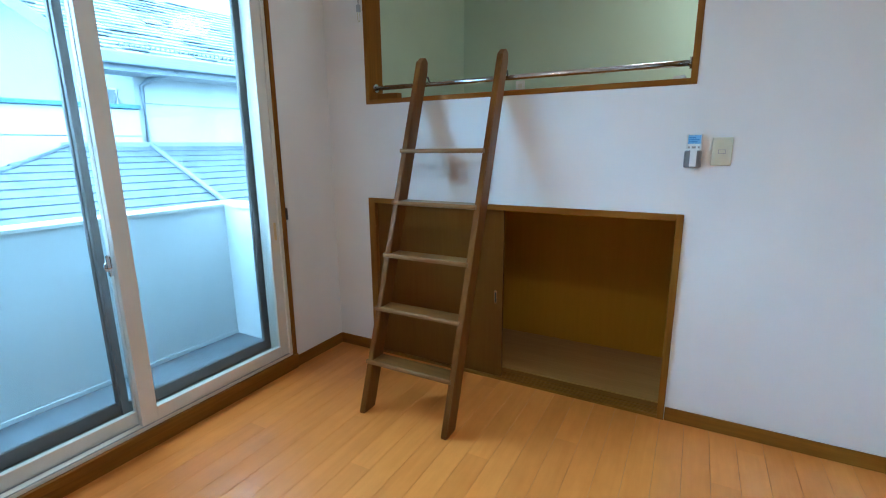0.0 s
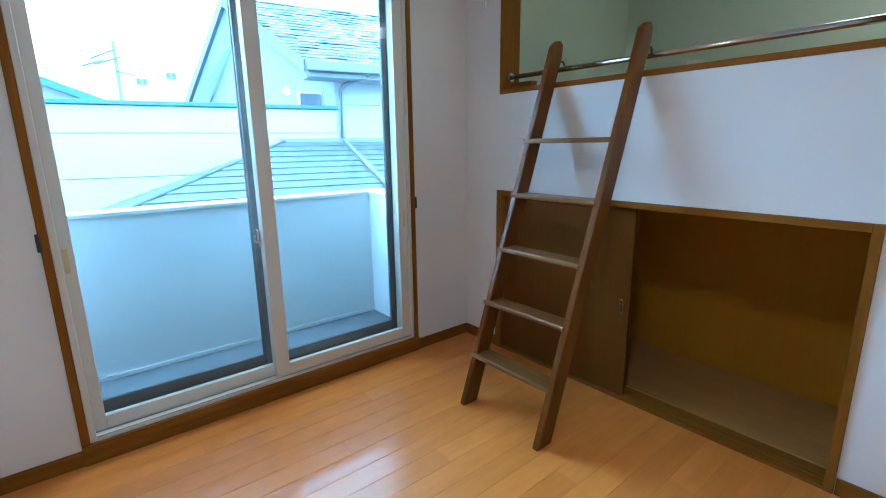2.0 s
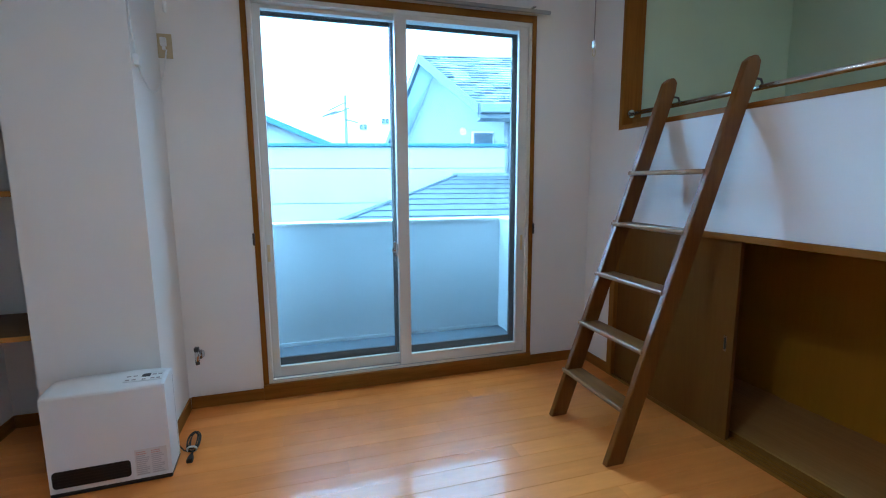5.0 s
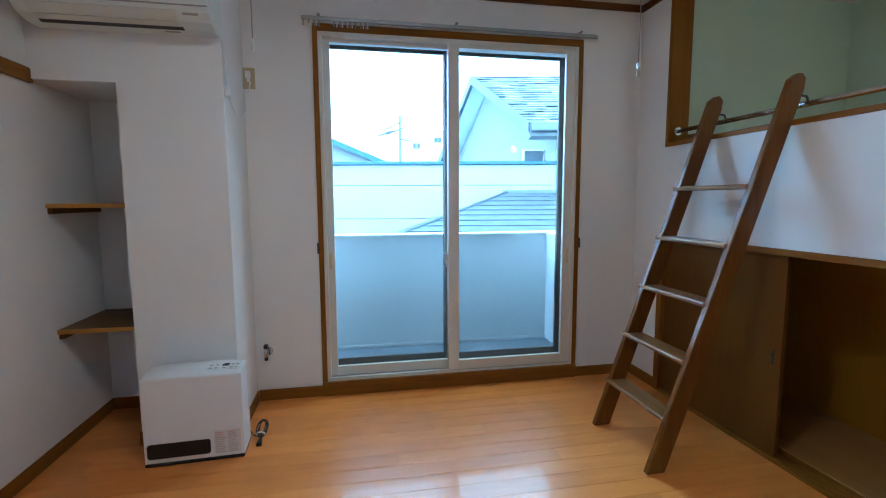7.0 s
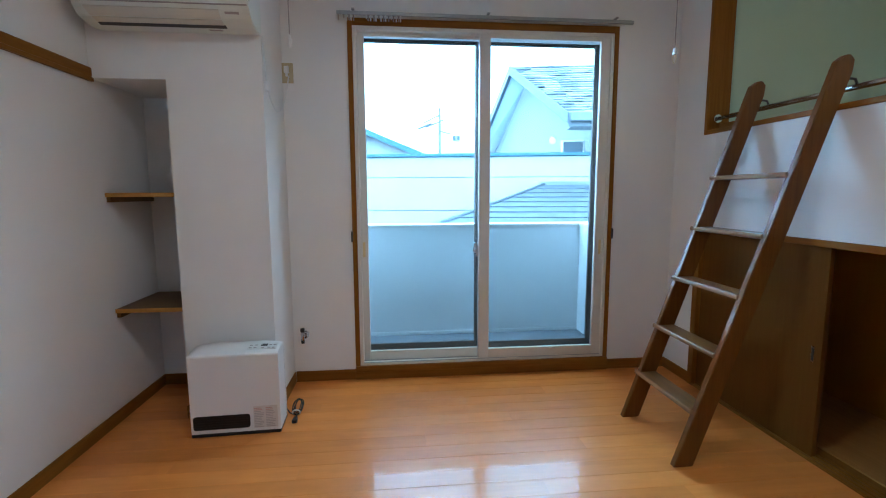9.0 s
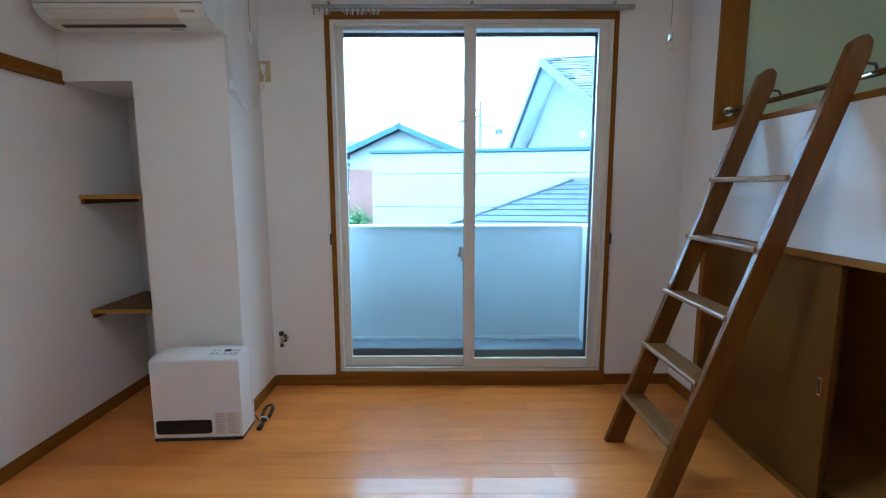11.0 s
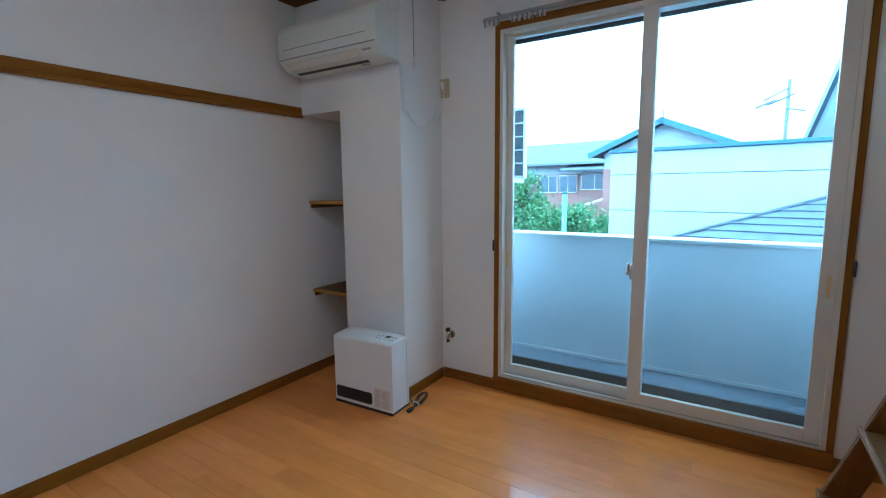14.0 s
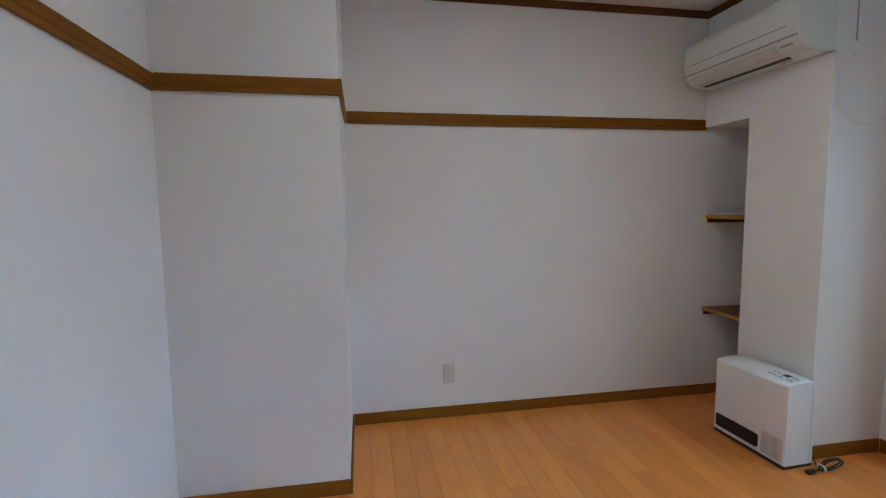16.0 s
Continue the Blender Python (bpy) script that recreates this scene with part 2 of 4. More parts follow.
def slab(bm, corners, thick):
    """A flat piece with four top corners and a thickness downwards along its normal."""
    c = [Vector(p) for p in corners]
    nrm = (c[1] - c[0]).cross(c[-1] - c[0]).normalized()
    if nrm.z < 0:
        nrm = -nrm
    top, low = [bm.verts.new(p) for p in c], [bm.verts.new(p - nrm * thick) for p in c]
    fs = [bm.faces.new(top), bm.faces.new(low[::-1])]
    k = len(c)
    for i in range(k):
        fs.append(bm.faces.new((top[i], low[i], low[(i + 1) % k], top[(i + 1) % k])))
    bmesh.ops.recalc_face_normals(bm, faces=fs)
    return bm


def bars(*boxes, bevel=0.0):
    bm = bmesh.new()
    for b in boxes:
        box(bm, *b, bevel=bevel)
    return bm


def mesh(name, bm, mat):
    me = bpy.data.meshes.new(name)
    bm.to_mesh(me)
    bm.free()
    me.materials.append(mat)
    return new(name, me)


def part(name, bm, mat, parent, label=""):
    ob = mesh(name, bm, mat)
    ob.parent = parent
    ob.matrix_parent_inverse = parent.matrix_basis.inverted() if not parent.parent else Matrix()
    if label:
        ob["label"] = label
    return ob


def thing(name, place, label, category, group="", kind=""):
    ob = new(name)
    ob.empty_display_size = 0.05
    ob.location = place
    ob.matrix_basis = Matrix.Translation(place)
    return tagged(ob, label, category, group, kind)


def setting(name, bm, mat, label, category):
    return tagged(mesh(name, bm, mat), label, category, kind="structure")


# ---- the room's shell ----
XW, XE, YS, YN, ZC = -2.014, 1.265, -0.940, 2.250, 2.385
XP, YP, YA, ZA, XA = -1.597, -0.152, -0.600, 1.700, -2.062
XB, YB = 0.577, -0.305
W0, W1, WZ0, WZ1 = 0.232, 1.836, 0.075, 2.130
L0, L1, LZ = -1.722, -0.114, 1.492
C0, C1, CZ = -1.728, -0.112, 0.944
XO = -2.215

setting("wall_west", bars((-2.105, XW, YP, W0, 0.0, ZC), (-2.105, XW, W1, YN + 0.15, 0.0, ZC), (-2.105, XW, W0, W1, 0.0, WZ0), (-2.105, XW, W0, W1, WZ1, ZC),
                          (XO, -2.105, YP, W0 - 0.05, 0.0, ZC), (XO, -2.105, W1 + 0.03, YN + 0.15, 0.0, ZC), (XO, -2.105, W0 - 0.05, W1 + 0.03, 0.0, WZ0), (XO, -2.105, W0 - 0.05, W1 + 0.03, WZ1, ZC)),
        WALL, "white papered wall with a sliding balcony window", "wall")
setting("wall_north", bars((XW, C0, YN, YN + 0.11, 0, LZ), (C1, XE + 0.1, YN, YN + 0.11, 0, LZ), (C0, C1, YN, YN + 0.11, CZ, LZ),
                           (XW, L0, YN, YN + 0.11, LZ, ZC), (L1, XE + 0.1, YN, YN + 0.11, LZ, ZC)),
        WALL, "white papered wall with a loft opening over a low cupboard", "wall")
setting("wall_south", bars((XO - 0.02, XE + 0.1, YS - 0.1, YS, 0, ZC)), WALL, "white papered wall under a picture rail", "wall")
setting("wall_east", bars((XE, XE + 0.1, YB, YN, 0, ZC)), WALL, "white papered wall behind the walker", "wall")
setting("wall_pillar", bars((XO, XP, YA, YP, 0, ZC), (XO, XP, YS, YA, ZA, ZC), (XO, XA, YS, YA, 0, ZA)), WALL,
        "white papered pillar with a shelved alcove beside it", "wall")
setting("wall_step", bars((XB, XE + 0.1, YS, YB, 0, ZC)), WALL, "white papered wall block that juts out", "wall")
setting("ceiling", bars((XO, XE + 0.1, YS - 0.1, YN + 0.11, ZC, ZC + 0.08)), CEIL, "off-white papered ceiling", "ceiling")

# loft room behind the upper opening
LYB, LXL, LXR = 3.52, -1.745, 0.9
for side, bx in (("west", (LXL - 0.06, LXL, YN + 0.11, LYB, LZ, ZC)), ("north", (LXL - 0.06, LXR + 0.06, LYB, LYB + 0.06, LZ, ZC)), ("east", (LXR, LXR + 0.06, YN + 0.11, LYB, LZ, ZC))):
    setting("wall_loft_" + side, bars(bx), LOFT, "pale green papered wall of the sleeping loft", "wall")
setting("floor_loft", bars((LXL - 0.06, LXR + 0.06, YN + 0.11, LYB + 0.06, LZ - 0.08, LZ)), PLY_FLOOR, "wooden floor of the sleeping loft", "floor")
setting("ceiling_loft", bars((LXL - 0.06, LXR + 0.06, YN + 0.11, LYB + 0.06, ZC, ZC + 0.08)), CEIL, "off-white ceiling of the sleeping loft", "ceiling")

# cupboard under the loft
CYB = 2.90
for side, bx in (("west", (C0 - 0.05, C0, YN + 0.11, CYB, 0.0, CZ)), ("east", (C1, C1 + 0.05, YN + 0.11, CYB, 0, CZ)), ("north", (C0 - 0.05, C1 + 0.05, CYB, CYB + 0.03, 0, CZ))):
    setting("wall_cupboard_" + side, bars(bx), PLY, "tan plywood lining of the low cupboard", "wall")
setting("ceiling_cupboard", bars((C0 - 0.05, C1 + 0.05, YN + 0.11, CYB + 0.03, CZ, CZ + 0.05)), PLY, "tan plywood top of the low cupboard", "ceiling")
setting("floor_cupboard", bars((C0 - 0.05, C1 + 0.05, YN + 0.112, CYB + 0.03, -0.01, 0.020)), PLY_FLOOR, "pale board floor of the low cupboard", "floor")
setting("floor_slab", bars((XO, XE + 0.1, YS - 0.1, YN + 0.11, -0.2, -0.016)), DARK, "dark bed beneath the floorboards", "floor")


# ---- skirting, crown and picture rails ----
BH = 0.066
def skirt(x0, x1, y0, y1, mat):
    bm = bars((x0, x1, y0, y1, 0.0, BH), bevel=0.003)
    setting("baseboard", bm, mat, "dark brown wooden skirting board", "baseboard")


skirt(XW, XW + 0.009, YP + 0.009, 0.221, TRIM_Y)
skirt(XW, XW + 0.009, 1.845, YN - 0.009, TRIM_Y)
skirt(XW, C0 - 0.016, YN - 0.009, YN, TRIM_X)
skirt(C1 + 0.017, XE, YN - 0.009, YN, TRIM_X)
skirt(XA + 0.009, XB - 0.009, YS, YS + 0.009, TRIM_X)
skirt(XA, XA + 0.009, YS, YA, TRIM_Y)
skirt(XA + 0.009, XP, YA - 0.009, YA, TRIM_X)
skirt(XP, XP + 0.009, YA - 0.009, YP + 0.009, TRIM_Y)
skirt(XW + 0.009, XP, YP, YP + 0.009, TRIM_X)
skirt(XB - 0.009, XB, YS, YB + 0.009, TRIM_Y)
skirt(XB, XE - 0.009, YB, YB + 0.009, TRIM_X)
skirt(XE - 0.009, XE, YB, YN - 0.009, TRIM_Y)


def crown(x0, x1, y0, y1, mat):
    setting("trim", bars((x0, x1, y0, y1, 2.342, ZC), bevel=0.004), mat, "dark brown crown moulding under the ceiling", "trim")


crown(XW, XW + 0.014, YP + 0.014, YN - 0.014, CROWN_Y)
crown(XW, L0 - 0.018, YN - 0.014, YN, CROWN_X)
crown(L1 + 0.018, XE, YN - 0.014, YN, CROWN_X)
crown(XP, XB, YS, YS + 0.014, CROWN_X)
crown(XP, XP + 0.014, YS + 0.014, YP + 0.014, CROWN_Y)
crown(XW + 0.014, XP, YP, YP + 0.014, CROWN_X)
crown(XB - 0.014, XB, YS + 0.014, YB + 0.014, CROWN_Y)
crown(XB, XE - 0.014, YB, YB + 0.014, CROWN_X)
crown(XE - 0.014, XE, YB, YN - 0.014, CROWN_Y)


def rail_profile(bm, axis, a, b, wall, out, z0):
    """A hat rail: flat upper band, a groove, and a proud lower lip."""
    o = [(0, 0), (0.016, 0), (0.016, 0.017), (0.010, 0.020), (0.013, 0.024), (0.013, 0.058), (0.009, 0.063), (0, 0.063)]
    prism(bm, [(wall + out * p, z0 + q) for p, q in o], axis, a, b)


def rail(axis, a, b, wall, out, mat, label):
    bm = bmesh.new()
    rail_profile(bm, axis, a, b, wall, out, 1.684)
    setting("trim", bm, mat, label, "picture rail")


rail("x", XP - 0.006, XB, YS, 1, TRIM_X, "brown grooved wooden picture rail on the long wall")
rail("y", YS + 0.016, YB + 0.016, XB, -1, TRIM_Y, "brown grooved wooden picture rail round the corner")
rail("x", XB, XE - 0.016, YB, 1, TRIM_X, "brown grooved wooden picture rail on the wall block")
rail("y", YB, 1.95, XE, -1, TRIM_Y, "brown grooved wooden picture rail on the end wall")

# ---- loft opening: casing and rail ----
loft_frame = thing("loft_frame", ((L0 + L1) / 2, YN, LZ), "dark brown wooden frame lining the loft opening", "opening frame", kind="structure")
part("jamb", bars((L0 - 0.013, L0 + 0.012, YN - 0.006, YN + 0.125, LZ - 0.012, ZC - 0.001), bevel=0.002), TRIM, loft_frame)
part("jamb", bars((L1 - 0.012, L1 + 0.013, YN - 0.006, YN + 0.125, LZ - 0.012, ZC - 0.001), bevel=0.002), TRIM, loft_frame)
part("sill", bars((L0 + 0.012, L1 - 0.012, YN - 0.006, YN + 0.125, LZ - 0.012, LZ + 0.012), bevel=0.002), TRIM_X, loft_frame)
RY, RZ = 2.302, 1.569
guard = thing("guard_rail", ((L0 + L1) / 2, RY, RZ), "polished steel guard rail across the loft opening", "rail")
part("bar", tube(bmesh.new(), [(L0 + 0.012, RY, RZ), (L1 - 0.012, RY, RZ)], 0.0125, 16), STEEL, guard)
for x0, x1 in ((L0 + 0.012, L0 + 0.022), (L1 - 0.022, L1 - 0.012)):
    part("flange", tube(bmesh.new(), [(x0, RY, RZ), (x1, RY, RZ)], 0.023, 18), STEEL, guard)

# ---- cupboard front ----
cup = thing("cupboard_frame", ((C0 + C1) / 2, YN, 0), "brown wooden frame round the low cupboard with grooved track", "opening frame", kind="structure")
part("jamb", bars((C0 - 0.015, C0 + 0.030, YN - 0.012, YN + 0.111, 0.0, CZ + 0.014), bevel=0.002), TRIM, cup)
part("jamb", bars((C1 - 0.014, C1 + 0.015, YN - 0.012, YN + 0.111, 0.0, CZ + 0.014), bevel=0.002), TRIM, cup)
part("lintel", bars((C0 + 0.030, C1 - 0.014, YN - 0.012, YN + 0.111, CZ - 0.014, CZ + 0.014), bevel=0.002), TRIM_X, cup)
sill = part("track_sill", bars((C0 + 0.03, C1 - 0.014, YN - 0.008, YN + 0.111, 0.0, 0.007)), TRIM_X, cup)
for y0, y1 in ((YN - 0.008, YN + 0.010), (YN + 0.016, YN + 0.034), (YN + 0.040, YN + 0.058), (YN + 0.064, YN + 0.111)):
    part("track_ridge", bars((C0 + 0.03, C1 - 0.014, y0, y1, 0.007, 0.014), bevel=0.001), TRIM_X, sill)


def sliding_door(x0, x1, y, label):
    d = thing("cupboard_door", ((x0 + x1) / 2, y, 0.02), label, "sliding door", "cupboard doors")
    part("panel", bars((x0, x1, y, y + 0.018, 0.0075, 0.929), bevel=0.0015), DOORWOOD, d)
    pull = part("finger_pull", bars((x1 - 0.046, x1 - 0.030, y - 0.0025, y - 0.0002, 0.425, 0.498), bevel=0.001), STEEL, d, "oval steel finger pull")
    part("recess", bars((x1 - 0.0425, x1 - 0.0335, y - 0.0036, y - 0.0027, 0.434, 0.489)), BLACK, pull)


sliding_door(C0 + 0.031, -0.908, YN + 0.014, "brown veneer sliding cupboard door pushed aside")
sliding_door(C0 + 0.033, -0.925, YN + 0.0385, "brown veneer sliding cupboard door stacked behind")

# ---- balcony window ----
win = thing("window_1", (XW, (W0 + W1) / 2, 0), "white sliding balcony window in a brown wooden casing", "window", kind="structure")
cas = part("casing", bars((XW - 0.03, -2.000, W0 - 0.012, W0 + 0.016, 0.088, WZ1 + 0.022), bevel=0.002), TRIM, win, "brown wooden casing")
part("casing", bars((XW - 0.03, -2.000, W1 - 0.016, W1 + 0.010, 0.088, WZ1 + 0.022), bevel=0.002), TRIM, win, "brown wooden casing")
part("casing", bars((XW - 0.03, -2.000, W0 + 0.016, W1 - 0.016, WZ1 - 0.018, WZ1 + 0.022), bevel=0.002), TRIM_Y, win, "brown wooden casing")
sl = part("window_sill", bars((XW - 0.03, -1.990, W0 - 0.012, W1 + 0.010, 0.050, 0.088), bevel=0.003), TRIM_Y, win, "brown wooden sill board")
part("sill_board", bars((XW, -1.998, W0 - 0.012, W1 + 0.010, 0.0, 0.048), bevel=0.002), TRIM_Y, sl)
F0, F1, FZ0, FZ1 = W0 + 0.016, W1 - 0.016, 0.088, WZ1 - 0.018
for y0, y1, z0, z1 in ((F0, F0 + 0.022, FZ0, FZ1), (F1 - 0.022, F1, FZ0, FZ1), (F0 + 0.022, F1 - 0.022, FZ1 - 0.022, FZ1)):
    part("window_frame", bars((-2.160, -2.006, y0, y1, z0, z1), bevel=0.002), SASH, win, "white resin window frame")
track = part("track", bars((-2.160, -2.006, F0 + 0.022, F1 - 0.022, FZ0, FZ0 + 0.014)), SASH, win)
for x in (-2.011, -2.050):
    part("track_ridge", bars((x - 0.002, x + 0.002, F0 + 0.022, F1 - 0.022, FZ0 + 0.014, FZ0 + 0.018)), ALU, track)


def sash(parent, name, x, y0, y1, z0, z1, stile_a, stile_b, top, low, thick, mat, label):
    s = part(name, bars((x, x + thick, y0, y0 + stile_a, z0, z1), (x, x + thick, y1 - stile_b, y1, z0, z1),
                        (x, x + thick, y0 + stile_a, y1 - stile_b, z1 - top, z1), (x, x + thick, y0 + stile_a, y1 - stile_b, z0, z0 + low), bevel=0.0025), mat, parent, label)
    pane = part("pane", bars((x + thick / 2 - 0.003, x + thick / 2 + 0.003, y0 + stile_a - 0.004, y1 - stile_b + 0.004, z0 + low - 0.004, z1 - top + 0.004)), PANE, s, "clear glass pane")
    pane.visible_shadow = False
    return s


SZ0, SZ1 = FZ0 + 0.014, FZ1 - 0.014
sash_l = sash(win, "sash", -2.085, F0 + 0.012, 1.058, SZ0, SZ1, 0.050, 0.060, 0.027, 0.058, 0.027, SASH, "white resin sash, the outer one")
sash_r = sash(win, "sash", -2.042, 0.993, F1 - 0.008, SZ0, SZ1, 0.067, 0.070, 0.031, 0.062, 0.027, SASH, "white resin sash, the inner one")
for s_, y, x in ((sash_l, F0 + 0.028, -2.058), (sash_r, F1 - 0.054, -2.015)):
    part("finger_pull", bars((x, x + 0.003, y, y + 0.016, 0.765, 0.858), bevel=0.001), PULL, s_, "yellowed ivory finger pull")
lock = part("crescent_lock", bars((-2.057, -2.040, 0.978, 0.9925, 0.760, 0.840), bevel=0.004), STEEL, sash_r, "steel crescent lock")
bm = bmesh.new()
prism(bm, [(0.974 + 0.016 * math.cos(a), 0.800 + 0.022 * math.sin(a)) for a in [math.pi * k / 8 for k in range(-2, 11)]], "x", -2.039, -2.031, 0.001)
part("cam", bm, STEEL, lock)
part("lock_lever", bars((-2.0305, -2.016, 0.963, 0.979, 0.795, 0.850), bevel=0.005), STEEL, lock, "steel lock lever")
# older bronze window outside the white one
O0, O1, OZ0, OZ1 = W0 - 0.05, W1 + 0.03, 0.076, WZ1
for y0, y1, z0, z1 in ((O0, O0 + 0.030, OZ0, OZ1), (O1 - 0.030, O1, OZ0, OZ1), (O0 + 0.030, O1 - 0.030, OZ1 - 0.024, OZ1), (O0 + 0.030, O1 - 0.030, OZ0, OZ0 + 0.025)):
    part("outer_frame", bars((-2.235, -2.165, y0, y1, z0, z1), bevel=0.002), BRONZE, win, "dark bronze aluminium frame")
sash(win, "outer_sash", -2.226, O0 + 0.03, 1.028, OZ0 + 0.025, OZ1 - 0.024, 0.036, 0.030, 0.024, 0.057, 0.022, BRONZE, "dark bronze outer sash")
sash(win, "outer_sash", -2.198, 1.000, O1 - 0.03, OZ0 + 0.025, OZ1 - 0.024, 0.030, 0.064, 0.030, 0.057, 0.022, BRONZE, "dark bronze outer sash")
for y in (W0 - 0.014, W1 + 0.012):
    part("casing_catch", bars((-2.006, -1.992, y - 0.006, y + 0.006, 0.865, 0.93), bevel=0.004), DARK, win, "small black casing catch")

# ---- loft ladder ----
def ladder():
    lean, y0, top, depth = 0.347, 1.634, 1.692, 0.087
    ld = thing("ladder", (-1.15, y0, 0), "dark-stained wooden loft ladder leaning on the guard rail", "ladder")
    for x0 in (-1.386, -0.942):
        z1 = top
        o = [(y0, 0.0), (y0 + depth, 0.0), (y0 + depth + lean * (z1 - 0.065), z1 - 0.065), (y0 + depth - 0.012 + lean * z1 - 0.006, z1 - 0.018),
             (y0 + depth - 0.036 + lean * z1, z1 + 0.002), (y0 + 0.030 + lean * z1, z1), (y0 + 0.004 + lean * (z1 - 0.024), z1 - 0.024)]
        bm = prism(bmesh.new(), o, "x", x0, x0 + 0.030, 0.003)
        st = part("stile", bm, LADDERWOOD, ld)
        hy = y0 + depth + lean * RZ - 0.010
        part("hook", tube(bmesh.new(), [(x0 + 0.015, hy, RZ + 0.040), (x0 + 0.015, RY + 0.012, RZ + 0.034), (x0 + 0.015, RY + 0.021, RZ + 0.016), (x0 + 0.015, RY + 0.019, RZ - 0.006)], 0.005, 8), DARK, st, "black metal hook")
        for z in (0.243, 0.487, 0.735, 0.985, 1.236):
            yy = y0 + lean * z
            part("screw_cap", tube(bmesh.new(), [((x0 - 0.0008 if x0 < -1.2 else x0 + 0.030), yy + 0.035, z - 0.008), ((x0 - 0.0002 if x0 < -1.2 else x0 + 0.0308), yy + 0.035, z - 0.008)], 0.004, 8), LADDERWOOD, st)
    for z in (0.243, 0.487, 0.735, 0.985, 1.236):
        yy = y0 + lean * z
        bm = bars((-1.356, -0.942, yy - 0.001, yy + 0.082, z - 0.020, z))
        tread = part("tread", bm, TREADWOOD, ld)
        nose = bmesh.new()
        prism(nose, [(yy - 0.013, z - 0.018), (yy - 0.001, z - 0.021), (yy - 0.001, z + 0.001), (yy - 0.010, z + 0.001), (yy - 0.014, z - 0.004)], "x", -1.390, -0.930, 0.002)
        part("nosing", nose, NOSEWOOD, tread, "smooth rounded tread edge")


ladder()


# ---- gas fan heater ----
def heater():
    h = thing("fan_heater", (-1.47, -0.28, 0), "white enamelled gas fan heater with a black outlet grille", "heater")
    place = Matrix.Translation((-1.390, -0.297, 0)) @ Matrix.Rotation(radians(92.6), 4, "Z")

    def put(name, bm, mat, parent=h, label=""):
        bmesh.ops.transform(bm, matrix=place, verts=bm.verts)
        return part(name, bm, mat, parent, label)

    w, d = 0.2055, 0.158
    put("base", bars((-w, w, -0.004, d + 0.004, 0.0, 0.016), bevel=0.004), BLACK, h, "black plastic base")
    # the shell: straight front edge, top rising to a shallow arch at the back
    bm = bmesh.new()
    cols = 24
    rows_ = []
    for k in range(cols + 1):
        f = k / cols
        x = -w + 2 * w * f
        arch = 0.013 * min(1.0, math.sin(math.pi * f) * 1.5) ** 0.8 if 0 < f < 1 else 0.0
        o = [(0.0, 0.016), (d, 0.016), (d, 0.398), (d - 0.012, 0.408 + arch * 0.85), (0.100, 0.409 + arch), (0.045, 0.407 + arch * 0.6), (0.012, 0.402), (0.003, 0.399), (0.0, 0.392)]
        rows_.append([bm.verts.new((x, p, q)) for p, q in o])
    for p0, p1 in zip(rows_, rows_[1:]):
        for j in range(len(p0)):
            bm.faces.new((p0[j], p1[j], p1[(j + 1) % len(p0)], p0[(j + 1) % len(p0)])).smooth = j in (3, 4, 5, 6)
    bm.faces.new(rows_[0])
    bm.faces.new(rows_[-1][::-1])
    bmesh.ops.recalc_face_normals(bm, faces=bm.faces)
    body = put("body", bm, HEAT_WHITE)
    bm = bmesh.new()
    o = []
    for cx, cz, a0 in ((0.052, 0.104 - 0.012, 0), (-0.182, 0.104 - 0.012, 90), (-0.182, 0.036 + 0.012, 180), (0.052, 0.036 + 0.012, 270)):
        o += [(cx + 0.012 * math.cos(radians(a0 + q)), cz + 0.012 * math.sin(radians(a0 + q))) for q in (0, 30, 60, 90)]
    prism(bm, o, "y", -0.0035, -0.0004)
    grille = put("outlet_grille", bm, BLACK, h, "black louvred outlet")
    for k in range(5):
        z = 0.044 + k * 0.012
        put("slat", bars((-0.186, 0.056, -0.0048, -0.0037, z, z + 0.004)), BLACK, grille)
    lab = put("label", bars((0.080, 0.192, -0.0014, -0.0004, 0.030, 0.140)), PAPER, h, "printed warning label")
    rnd = random.Random(4)
    for k in range(12):
        z = 0.131 - k * 0.0085
        for c in range(2):
            x0 = 0.084 + c * 0.053
            put("print_bar", bars((x0, x0 + rnd.uniform(0.03, 0.047), -0.0022, -0.0015, z - 0.004, z)), REDPRINT if k < 2 else PALEPRINT, lab)
    tilt = Matrix.Translation((-0.014, 0.034, 0.4148)) @ Matrix.Rotation(radians(5.5), 4, "X") @ Matrix.Rotation(radians(1.2), 4, "Y")

    def top(name, bm, mat, parent, label=""):
        bmesh.ops.transform(bm, matrix=tilt, verts=bm.verts)
        return put(name, bm, mat, parent, label)

    panel = top("control_panel", bars((0.070, 0.205, 0.000, 0.070, -0.001, 0.0012), bevel=0.0005), WHITE, h, "white control panel")
    top("display", bars((0.128, 0.158, 0.030, 0.056, 0.0014, 0.0024)), BLACK, panel, "dark display")
    for x, y in ((0.082, 0.012), (0.105, 0.012), (0.082, 0.042), (0.105, 0.042), (0.170, 0.012), (0.190, 0.012), (0.172, 0.044), (0.192, 0.044), (0.140, 0.010)):
        top("button", bars((x - 0.007, x + 0.007, y - 0.004, y + 0.004, 0.0013, 0.0026), bevel=0.0005), GREYPRINT, panel)
    put("side_seam", bars((w - 0.0005, w + 0.0006, 0.140, 0.1412, 0.02, 0.385)), GREYPRINT, body)


heater()

